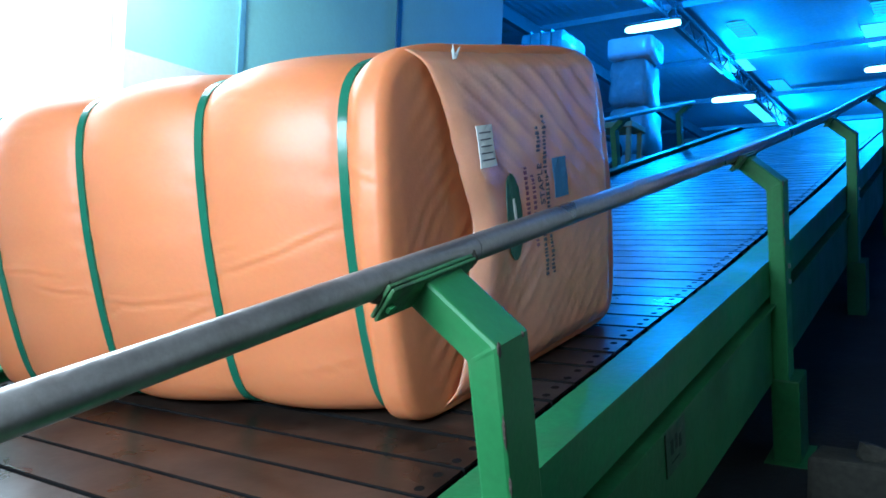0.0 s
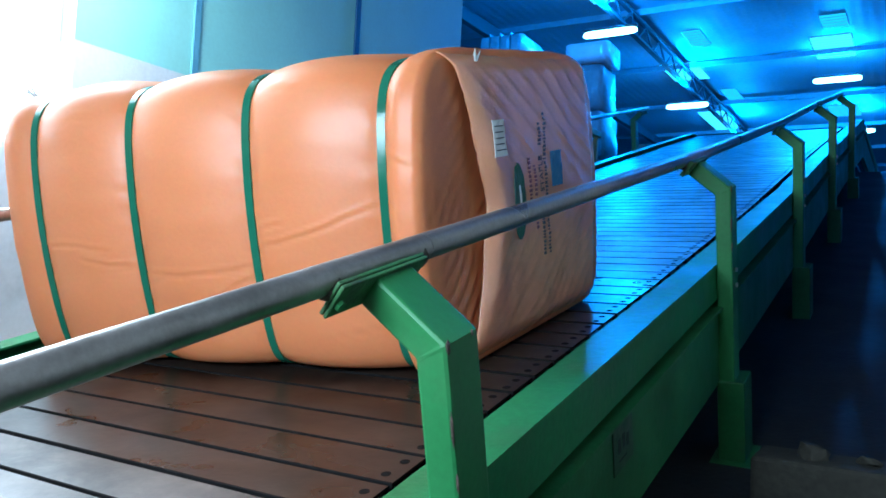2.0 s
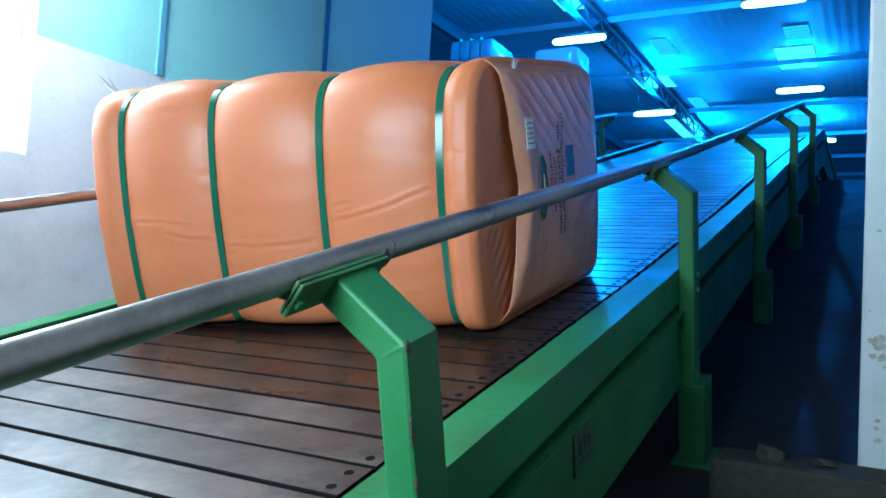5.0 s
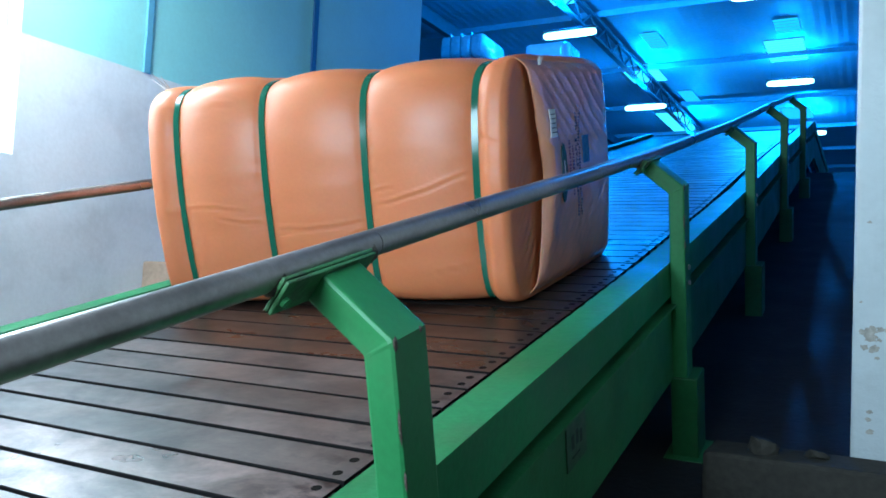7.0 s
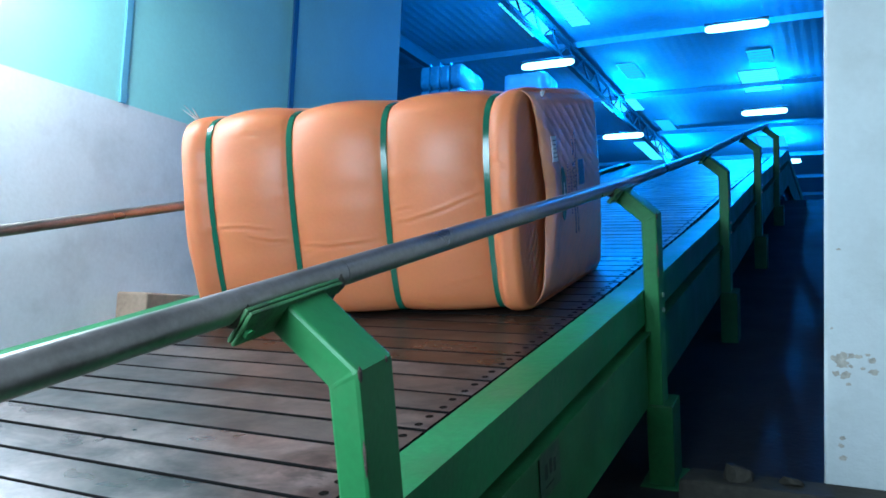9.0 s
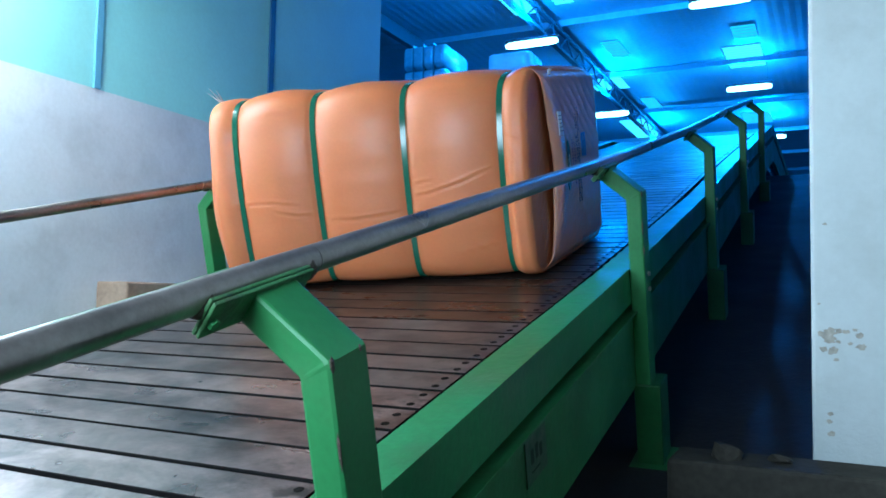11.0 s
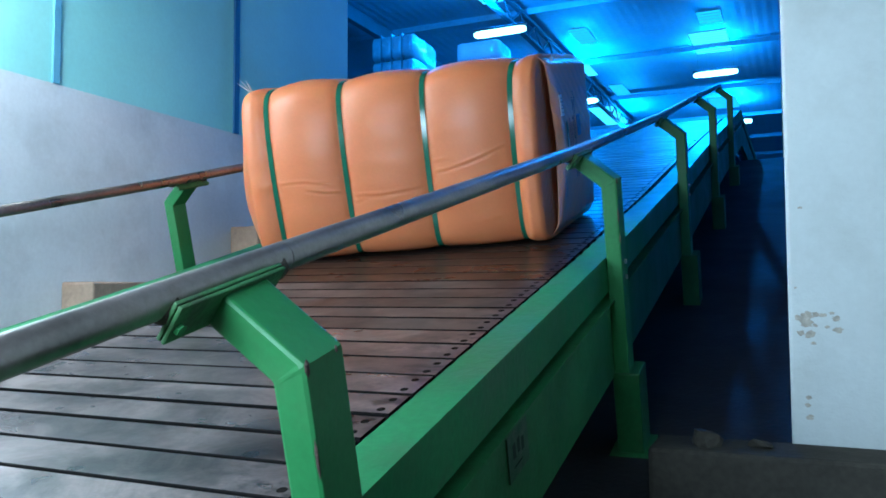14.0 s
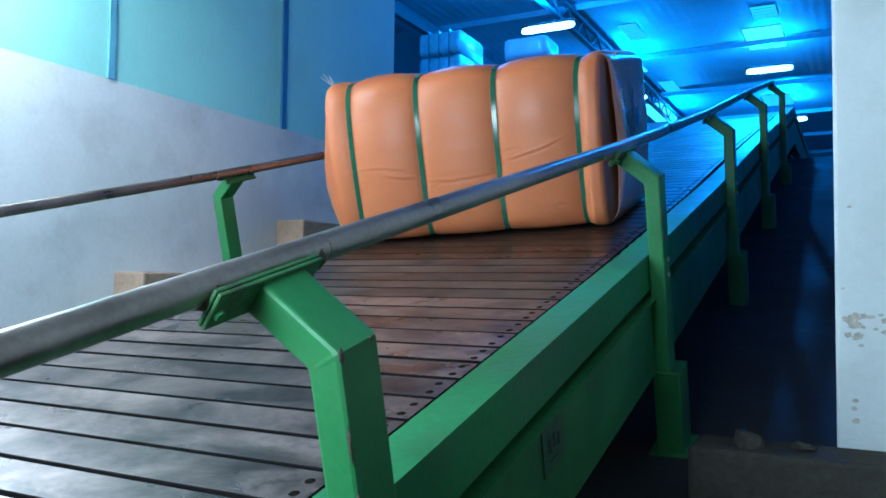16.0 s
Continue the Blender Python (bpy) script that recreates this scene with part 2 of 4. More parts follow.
# ---- mesh helpers ----
def link_mesh(name, bm, mat, parent=None, smooth=False):
    me = bpy.data.meshes.new(name)
    bm.normal_update()
    bm.to_mesh(me)
    bm.free()
    for m in (mat if isinstance(mat, (list, tuple)) else [mat]):
        me.materials.append(m)
    if smooth:
        for p in me.polygons:
            p.use_smooth = True
    ob = new(name, me)
    if parent:
        ob.parent = parent
    return ob


def part(name, bm, mat, parent, label="", smooth=False):
    ob = link_mesh(name, bm, mat, parent, smooth)
    return tagged(ob, label) if label else ob


def add_box(bm, x0, x1, y0, y1, z0, z1, bevel=0.0, m=None):
    start = set(bm.verts)
    r = bmesh.ops.create_cube(bm, size=1)
    vs = r["verts"]
    for v in vs:
        v.co = Vector(((x0 + x1) / 2 + v.co.x * (x1 - x0), (y0 + y1) / 2 + v.co.y * (y1 - y0), (z0 + z1) / 2 + v.co.z * (z1 - z0)))
    if bevel:
        es = {e for v in vs for e in v.link_edges}
        bmesh.ops.bevel(bm, geom=list(es), offset=bevel, segments=2, affect="EDGES", profile=0.5)
    made = [v for v in bm.verts if v not in start]
    if m:
        bmesh.ops.transform(bm, matrix=m, verts=made)
    return made


def box_mesh(*a, **k):
    bm = bmesh.new()
    add_box(bm, *a, **k)
    return bm


def add_cylinder(bm, p, q, r, n=16, r2=None):
    start = set(bm.verts)
    p, q = Vector(p), Vector(q)
    bmesh.ops.create_cone(bm, cap_ends=True, segments=n, radius1=r, radius2=r if r2 is None else r2, depth=(q - p).length)
    made = [v for v in bm.verts if v not in start]
    bmesh.ops.transform(bm, matrix=Matrix.Translation((p + q) / 2) @ (q - p).to_track_quat("Z", "Y").to_matrix().to_4x4(), verts=made)
    return made


def add_loft(bm, rings, closed=True, caps=True):
    vs = [[bm.verts.new(p) for p in ring] for ring in rings]
    k = len(rings[0])
    for a, b in zip(vs, vs[1:]):
        for i in range(k if closed else k - 1):
            bm.faces.new((a[i], a[(i + 1) % k], b[(i + 1) % k], b[i]))
    if caps and closed:
        bm.faces.new(list(reversed(vs[0]))), bm.faces.new(vs[-1])
    bmesh.ops.recalc_face_normals(bm, faces=bm.faces[:])
    return vs


def thing(name, label, category, group="", kind="", at=(0, 0, 0)):
    ob = new(name)
    ob.location = at
    ob.empty_display_size = 0.1
    return tagged(ob, label, category, group, kind)


# ---- the conveyor's line ----
BASE = 1.25
KNOTS = [(-4.0, -1.018), (0.0, 0.0), (1.938, 0.493), (3.869, 1.015), (5.80, 1.575), (7.70, 2.105), (10.0, 2.745), (14.0, 2.745)]
TAIL, HEAD = -4.0, 14.0


def rise(y):
    """Height of the guard posts' bend over the base level at y."""
    for (a, za), (b, zb) in zip(KNOTS, KNOTS[1:]):
        if y <= b:
            return za + (zb - za) * (y - a) / (b - a)
    return KNOTS[-1][1]


STRINGER_TOP, BELT_Z, FLOOR_DROP = -0.293, -0.385, -0.965
MID = -1.19          # the belt's centre line
PIPE_X, PIPE_Z, PIPE_R = -0.150, 0.112, 0.0237
ARC = [0.0]
for (a, za), (b, zb) in zip(KNOTS, KNOTS[1:]):
    ARC.append(ARC[-1] + math.hypot(b - a, zb - za))
ARC_ZERO = ARC[1]


def belt_pose(s):
    """Pose on the belt's top at arc length s from y = 0; before the tail it runs round the sprocket and back underneath."""
    d = s + ARC_ZERO
    if d < 0:
        r, slope = 0.22, math.atan2(KNOTS[1][1] - KNOTS[0][1], KNOTS[1][0] - KNOTS[0][0])
        turn = min(-d / r, math.pi)
        back = max(0.0, -d - math.pi * r)
        along = -r * math.sin(turn) + back
        down = -r * (1 - math.cos(turn))
        y = KNOTS[0][0] + along * math.cos(slope) - down * math.sin(slope)
        z = KNOTS[0][1] + along * math.sin(slope) + down * math.cos(slope)
        return pose(0, y, BASE + BELT_Z + z, math.degrees(slope + turn), 0, 0)
    for i in range(len(KNOTS) - 1):
        if d <= ARC[i + 1] or i == len(KNOTS) - 2:
            (a, za), (b, zb) = KNOTS[i], KNOTS[i + 1]
            f = (d - ARC[i]) / (ARC[i + 1] - ARC[i])
            return pose(0, a + (b - a) * f, BASE + BELT_Z + za + (zb - za) * f, math.degrees(math.atan2(zb - za, b - a)), 0, 0)


def along(bm, section, y0, y1, dz=0.0, mirror=False):
    """Sweep a closed (x, z) section along the conveyor's line from y0 to y1."""
    ys = [y0] + [k[0] for k in KNOTS if y0 < k[0] < y1] + [y1]
    rings = []
    for y in ys:
        rings.append([((2 * MID - x) if mirror else x, y, BASE + rise(y) + z + dz) for x, z in section])
    add_loft(bm, rings)


SPEED = 0.1624
SLOPE = 14.6
PITCH = 0.1345


# ---- structure: floor, walls, roof ----
def setting(name, bm, mat, label, category):
    return tagged(link_mesh(name, bm, mat), label, category, kind="structure")


def floor_sheet():
    bm = bmesh.new()
    ys = [-9.0, -4.0, 0.0, 1.938, 3.869, 5.8, 7.7, 10.0, 48.0]
    drop = [-1.08, -1.08, -1.08, -1.08, -1.08, -1.04, FLOOR_DROP, FLOOR_DROP, FLOOR_DROP]
    top = [[(x, y, BASE + d + rise(max(y, -4.0) if y < 10 else 10)) for y, d in zip(ys, drop)] for x in (-16.0, 9.0)]
    low = [[(x, y, z - 0.3) for x, y, z in row] for row in top]
    rings = [[top[0][i], top[1][i], low[1][i], low[0][i]] for i in range(len(ys))]
    add_loft(bm, rings)
    return bm


setting("floor", floor_sheet(), M_CONCRETE, "dirty concrete ramp floor rising beside the conveyor, blackened for the gangway's shade", "floor")
FLOOR_TOP = BASE + FLOOR_DROP + rise(10)
PAINT_Z = BASE + 1.19
WALL_X, WALL_END = -3.0, 4.94


def passage_wall():
    w = tagged(new("wall_west"), "painted passage wall, teal above a pale grey dado", "wall", kind="structure")
    y0, y1 = GATE_Y - 0.25, WALL_END
    wy0, wy1 = WINDOW_Y
    wz0, wz1 = WINDOW_Z
    bm = bmesh.new()
    add_box(bm, WALL_X - 0.25, WALL_X, y0, y1, -1.6, wz0)
    add_box(bm, WALL_X - 0.25, WALL_X, y0, wy0, wz0, PAINT_Z)
    add_box(bm, WALL_X - 0.25, WALL_X, wy1, y1, wz0, PAINT_Z)
    part("dado", bm, M_GREYWALL, w, "pale grey painted lower wall, scuffed")
    bm = bmesh.new()
    x1 = WALL_X - 0.003
    add_box(bm, WALL_X - 0.25, x1, y0, wy0, PAINT_Z, 5.3)
    add_box(bm, WALL_X - 0.25, x1, wy1, y1, PAINT_Z, 5.3)
    add_box(bm, WALL_X - 0.25, x1, wy0, wy1, wz1, 5.3)
    part("upper_wall", bm, M_TEAL, w, "teal painted upper wall")
    strip = material("deep_blue_seam", (0.01, 0.12, 0.28), 0.5, 0, 0.1, 4, 0.05)
    # same strip made paler: the glare haze over it is mixed into the blue
    hazed = material("hazed_blue_seam", (0.10, 0.36, 0.52), 0.5, 0, 0.1, 4, 0.05)
    for y, half, paint in ((1.96, 0.022, hazed), (3.43, 0.0275, strip)):
        part("seam", box_mesh(WALL_X - 0.004, WALL_X + 0.012, y - half, y + half, PAINT_Z, 5.2, bevel=0.004), paint, w, "dark blue vertical joint strip")
    return w


passage_wall()
win = tagged(new("window_1"), "bright daylit window opening high in the passage wall", "window", kind="structure")
bm = bmesh.new()
for a, b, c, d in ((WINDOW_Y[0], WINDOW_Y[0] + 0.05, *WINDOW_Z), (WINDOW_Y[1] - 0.05, WINDOW_Y[1], *WINDOW_Z), (WINDOW_Y[0] + 0.05, WINDOW_Y[1] - 0.05, WINDOW_Z[0], WINDOW_Z[0] + 0.05), (WINDOW_Y[0] + 0.05, WINDOW_Y[1] - 0.05, WINDOW_Z[1] - 0.05, WINDOW_Z[1])):
    add_box(bm, WALL_X - 0.2, WALL_X - 0.12, a, b, c, d, bevel=0.005)
part("window_frame", bm, M_WHITE, win)
bm = bmesh.new()
add_box(bm, WALL_X - 0.32, WALL_X - 0.30, WINDOW_Y[0] - 0.2, WINDOW_Y[1] + 0.1, WINDOW_Z[0] - 0.2, WINDOW_Z[1] + 0.4)
setting("backdrop", bm, M_OUTSIDE, "overexposed daylight outside the window", "backdrop")

# wall end that carries the hall's front wall, and the white wall on the other side of the gangway
setting("wall_hall_front", box_mesh(-16.0, WALL_X - 0.25, WALL_END - 0.25, WALL_END, -1.6, 9.6), M_GREYWALL, "plain front wall of the hall", "wall")
PIER_X, PIER_Y = 0.551, 1.95


def pier():
    w = tagged(new("wall_east"), "white plastered wall end with flaked patches", "wall", kind="structure")
    part("plaster", box_mesh(PIER_X, 9.0, PIER_Y, PIER_Y + 0.24, -0.4, 9.6, bevel=0.012), M_WHITE, w)
    rng = random.Random(4)
    for cx, cz, r in ((0.585, 1.228, 0.012), (0.607, 1.236, 0.015), (0.604, 1.212, 0.016), (0.634, 1.240, 0.010), (0.655, 1.238, 0.008), (0.588, 1.178, 0.011), (0.616, 1.174, 0.014),
                      (0.632, 1.205, 0.006), (0.625, 1.145, 0.006), (0.695, 1.228, 0.010), (0.682, 1.246, 0.006), (0.668, 1.200, 0.006), (0.700, 1.190, 0.012), (0.606, 0.965, 0.007), (0.603, 0.94, 0.008), (0.608, 0.90, 0.009),
                      (0.575, 1.33, 0.004), (0.596, 1.6, 0.005)):
        bm = bmesh.new()
        ring = []
        k = 18
        for i in range(k):
            a = 2 * math.pi * i / k
            rr = r * (0.7 + 0.6 * rng.random())
            ring.append((cx + rr * 1.25 * math.cos(a), cz + rr * 0.9 * math.sin(a)))
        front = PIER_Y - 0.0012 - 0.0005 * (rng.random() * 3)
        add_loft(bm, [[(x, front, z) for x, z in ring], [(x, PIER_Y + 0.004, z) for x, z in ring]])
        part("flaked_patch", bm, M_PATCH, w, "flaked brown patch")
    return w


pier()
# out of view; white plaster chosen to reflect light onto the bale's end
setting("wall_passage_east", box_mesh(2.6, 2.85, GATE_Y, PIER_Y, -1.6, 5.3), M_WHITE, "unseen side wall of the passage, white to bounce light onto the bale", "wall")
bm = bmesh.new()
add_box(bm, -3.25, GATE_X[0], GATE_Y - 0.25, GATE_Y, -1.6, 5.3)
add_box(bm, GATE_X[1], 2.85, GATE_Y - 0.25, GATE_Y, -1.6, 5.3)
add_box(bm, GATE_X[0], GATE_X[1], GATE_Y - 0.25, GATE_Y, GATE_Z, 5.3)
setting("wall_south", bm, M_SHADE, "unseen plain wall round an open gateway, dark to cut bounce", "wall")
setting("ceiling_passage", box_mesh(-3.25, 2.85, GATE_Y - 0.25, WALL_END, 5.3, 5.5), M_SHADE, "unseen plain passage ceiling, dark to cut bounce", "ceiling")
setting("wall_lintel", box_mesh(-3.25, 9.0, WALL_END - 0.25, WALL_END, 5.5, 9.6), M_GREYWALL, "plain wall over the passage", "wall")
setting("wall_hall_west", box_mesh(-16.25, -16.0, WALL_END - 0.25, 48, 0, 9.6), M_GREYWALL, "far side wall of the hall", "wall")
setting("wall_hall_east", box_mesh(9.0, 9.25, PIER_Y, 48, -1.0, 9.6), M_GREYWALL, "far side wall of the hall", "wall")
setting("wall_hall_north", box_mesh(-16.25, 9.25, 48, 48.25, 0, 9.6), M_GREYWALL, "far end wall of the hall", "wall")

ROOF_Z = 8.6


def roof():
    bm = bmesh.new()
    n, w = 200, 25.0
    xs = [-16.0 + w * i / n for i in range(n + 1)]
    lower = [(x, ROOF_Z + 0.007 * (i % 2)) for i, x in enumerate(xs)]
    rings = [[(x, y, z) for x, z in lower] + [(x, y, z + 0.05) for x, z in reversed(lower)] for y in (PIER_Y, 48.2)]
    add_loft(bm, rings)
    return setting("ceiling_hall", bm, M_ROOF, "corrugated sheet roof on steel purlins", "ceiling")


roof()
for py in range(8, 48, 5):
    setting("trim", box_mesh(-16, 9, py - 0.03, py + 0.03, ROOF_Z - 0.18, ROOF_Z - 0.03), M_ROOF, "steel purlin under the roof sheets", "beam")
for bx in (-9.4, 4.6):
    bm = bmesh.new()
    add_box(bm, bx - 0.09, bx + 0.09, 5.0, 47.9, ROOF_Z - 0.55, ROOF_Z - 0.21, bevel=0.01)
    setting("trim", bm, M_BEAM, "dark steel roof girder running down the hall", "beam")


def lattice_girder(x):
    """Two chords laced with slanting angle bars."""
    bm = bmesh.new()
    lo, hi = ROOF_Z - 0.72, ROOF_Z - 0.22
    add_box(bm, x - 0.07, x + 0.07, 5.0, 47.9, lo - 0.07, lo, bevel=0.006)
    add_box(bm, x - 0.07, x + 0.07, 5.0, 47.9, hi - 0.07, hi, bevel=0.006)
    step = 0.62
    for i in range(int(42.8 / step)):
        a, b = (lo, hi - 0.07) if i % 2 else (hi - 0.07, lo)
        add_cylinder(bm, (x, 5.05 + i * step, a), (x, 5.05 + (i + 1) * step, b), 0.026, 6)
    setting("trim", bm, M_BEAM, "dark laced steel girder running down the hall", "beam")


lattice_girder(-5.62)


def skylight(x0, x1, y0, y1, mat):
    t = tagged(new("skylight"), "daylit translucent corrugated roof sheet", "skylight", group="skylights", kind="structure")
    n = max(4, int((y1 - y0) / 0.2))
    for i in range(n):
        a = y0 + (y1 - y0) * i / n
        bm = bmesh.new()
        add_box(bm, x0, x1, a, a + (y1 - y0) / n * 0.62, ROOF_Z - 0.026, ROOF_Z - 0.012)
        part("sheet_rib", bm, mat, t)
    return t


for x0, x1, y0, y1 in ((-2.1, -1.1, 21.9, 24.0), (-1.7, -1.1, 20.2, 21.3), (-2.4, -1.4, 30.0, 31.9), (-6.5, -5.75, 15.0, 17.3), (-5.35, -4.9, 15.2, 17.0), (-6.5, -5.4, 23.0, 25.0), (-5.1, -4.6, 20.1, 21.6), (-6.9, -5.9, 29.6, 33.4), (-5.4, -4.9, 26.5, 28.5), (-2.0, -1.1, 13.0, 14.6)):
    skylight(x0, x1, y0, y1, M_SKYLIGHT_DIM if (x0, y0) in ((-5.1, 20.1), (-5.4, 26.5), (-2.4, 30.0), (-1.7, 20.2)) else M_SKYLIGHT)


# ---- stepped ledge and kerb ----
def ledges():
    for i, (y0, y1, z) in enumerate(((-1.6, 0.3, -0.68), (0.3, 2.02, -0.29), (2.02, 3.38, 0.135), (3.38, WALL_END - 0.02, 0.53))):
        bm = bmesh.new()
        add_box(bm, WALL_X + 0.004, WALL_X + 0.24, y0, y1 - 0.006, BASE + FLOOR_DROP + rise(y0) - 0.32, BASE + z, bevel=0.012)
        tagged(link_mesh("wall_ledge", bm, M_LEDGE), "brown cement step ledge along the wall foot", "ledge", group="wall ledges", kind="structure")


ledges()
bm = bmesh.new()
add_box(bm, 0.12, 2.55, 1.70, PIER_Y - 0.004, 0.3, BASE - 0.44, bevel=0.015)
for v in bm.verts:
    v.co += 0.008 * noise.noise_vector(v.co * 7)
setting("kerb", bm, M_KERB, "rough concrete kerb at the wall foot", "kerb")


def rubble(at, size, seed):
    bm = bmesh.new()
    bmesh.ops.create_icosphere(bm, subdivisions=2, radius=1)
    for v in bm.verts:
        k = 1 + 0.35 * noise.noise(v.co * 1.3 + Vector((seed, 0, 0)))
        v.co = Vector((max(-0.8, min(0.8, v.co.x)) * size[0] * k, max(-0.75, min(0.75, v.co.y)) * size[1] * k, max(-0.7, min(0.7, v.co.z)) * size[2] * k))
    ob = link_mesh("stone_chunk", bm, M_KERB)
    ob.location = at
    ob.rotation_euler = (0.2, 0.3, seed)
    return tagged(ob, "broken grey concrete chunk lying on the kerb", "rubble", group="rubble")


rubble((0.30, 1.80, BASE - 0.425), (0.06, 0.05, 0.045), 0.7)
rubble((0.46, 1.83, BASE - 0.432), (0.05, 0.04, 0.02), 2.1)


# ---- conveyor ----
conveyor = thing("slat_conveyor", "green steel slat conveyor climbing an incline", "conveyor")


def channel(t, x_out, x_in, top, bottom):
    """C section: flange on top, outer web, short lower flange."""
    return [(x_in, top), (x_in, top - t), (x_out - t, top - t), (x_out - t, bottom + t), (x_in + 0.04, bottom + t), (x_in + 0.04, bottom), (x_out, bottom), (x_out, top)]


for mirror in (False, True):
    bm = bmesh.new()
    if mirror:
        along(bm, channel(0.008, -0.122, -0.231, -0.354, -0.452), TAIL + 0.1, HEAD, mirror=True)
    else:
        along(bm, channel(0.008, -0.058, -0.167, STRINGER_TOP, -0.428), TAIL + 0.1, HEAD)
    part("stringer", bm, M_GREEN_DIRTY, conveyor, "dusty green channel side beam")
    bm = bmesh.new()
    o, top, low = (-0.112, -0.490, -0.780) if mirror else (-0.056, -0.456, -0.762)
    along(bm, [(o + 0.020, top), (o - 0.040, top), (o - 0.040, top - 0.008), (o - 0.008, top - 0.008), (o - 0.008, low + 0.008), (o - 0.040, low + 0.008),
               (o - 0.040, low), (o, low), (o, top - 0.008), (o + 0.020, top - 0.008)], TAIL + 0.1, HEAD, mirror=mirror)
    part("side_panel", bm, M_GREEN_SHADED, conveyor, "green sheet side panel under the beam")
    bm = bmesh.new()
    along(bm, [(-0.12, -0.425), (-0.275, -0.425), (-0.275, -0.44), (-0.12, -0.44)], TAIL + 0.2, HEAD, mirror=mirror)
    part("chain_track", bm, M_BLACK, conveyor, "chain track, black for the shade of the gap")
bm = bmesh.new()
along(bm, [(-0.28, -0.50), (-2.10, -0.50), (-2.10, -0.51), (-0.28, -0.51)], TAIL + 0.2, HEAD)
part("bed_plate", bm, M_BLACK, conveyor)


def nameplate():
    y = 0.90
    slope = math.degrees(math.atan(0.2544))
    m = Matrix.Translation((-0.0545, y, BASE + rise(y) - 0.535)) @ pose(0, 0, 0, slope)
    bm = bmesh.new()
    add_box(bm, -0.001, 0.003, -0.075, 0.075, -0.068, 0.068, bevel=0.0012, m=m)
    plate = part("nameplate", bm, M_PLATE, conveyor, "painted-over maker's plate with worn dark marks")
    for a, b, c, d in ((-0.042, -0.022, -0.020, 0.018), (-0.008, 0.010, -0.016, 0.022), (0.022, 0.040, -0.022, 0.012), (-0.04, 0.02, -0.043, -0.038)):
        part("plate_mark", box_mesh(0.0025, 0.0036, a, b, c, d, m=m), M_SMUDGE, plate)


nameplate()


def slat(gap):
    """One steel slat with turned-down dark edges, half a gap short of its pitch on both sides; origin on its top middle."""
    bm = bmesh.new()
    hw, hx = PITCH / 2 - gap, 0.896
    sec = [(-hw, -0.018), (-hw, -0.0015), (-hw + 0.003, 0.0), (hw - 0.003, 0.0), (hw, -0.0015), (hw, -0.018), (hw - 0.005, -0.018), (hw - 0.005, -0.006), (-hw + 0.005, -0.006), (-hw + 0.005, -0.018)]
    add_loft(bm, [[(x, y, z) for y, z in sec] for x in (-hx, -hx / 3, hx / 3, hx)])
    for f in bm.faces:
        f.material_index = 0 if f.normal.z > 0.9 and f.calc_center_median().z > -0.001 else 1
    return bm


def build_slats():
    """Slats of three widths and three tones, each with four bolts where it comes near."""
    slats = []
    meshes = {}
    for gap in (0.0035, 0.0060, 0.0085):
        for state, mat in (("dark_brown", M_SLAT_DARK), ("brown", M_SLAT), ("worn", M_SLAT_WORN)):
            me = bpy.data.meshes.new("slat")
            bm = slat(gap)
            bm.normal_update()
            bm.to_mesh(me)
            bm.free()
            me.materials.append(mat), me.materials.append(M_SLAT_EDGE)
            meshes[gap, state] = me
    labels = {"dark_brown": "dark brown steel slat", "brown": "brown-grey steel slat", "worn": "pale worn steel slat"}
    bm = bmesh.new()
    add_cylinder(bm, (0, 0, -0.004), (0, 0, 0.0006), 0.0135, 10, 0.011)
    bolt_mesh = bpy.data.meshes.new("bolt")
    bm.to_mesh(bolt_mesh)
    bm.free()
    bolt_mesh.materials.append(M_BOLT)
    s0 = -1.179 + PITCH * (0.5 - 43)
    count = int((HEAD - 3.2 + 0.3 - s0) / PITCH)
    rng = random.Random(11)
    for i in range(count):
        s = s0 + i * PITCH
        # the darkest slats are those under and near the bale
        state = "dark_brown" if -0.3 < s < 1.9 else "brown" if s >= 1.9 else "brown" if s > -0.85 else "worn"
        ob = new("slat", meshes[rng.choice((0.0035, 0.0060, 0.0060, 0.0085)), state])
        ob.parent = conveyor
        ob["label"] = labels[state]
        slats.append((ob, s))
        if -4 < s < 8:
            for bx in (0.862, -0.862):
                for by in (-0.034, 0.026):
                    b = new("bolt", bolt_mesh)
                    b.parent = ob
                    b.location = (bx + rng.uniform(-0.004, 0.004), by + rng.uniform(-0.005, 0.005), 0)
    return slats


# ---- guard rails ----
ARM = (-0.76, 0.65)          # the post arm's direction, inward and up
ARM_LENGTH = 0.150 * 0.76 + 0.1085 * 0.65 - PIPE_R - 0.0145
ARM_END = Matrix.Translation((ARM[0] * ARM_LENGTH - ARM[1] * 0.026, -0.072, ARM[1] * ARM_LENGTH + ARM[0] * 0.026)) @ Matrix.Rotation(math.atan2(ARM[0], ARM[1]), 4, "Y")


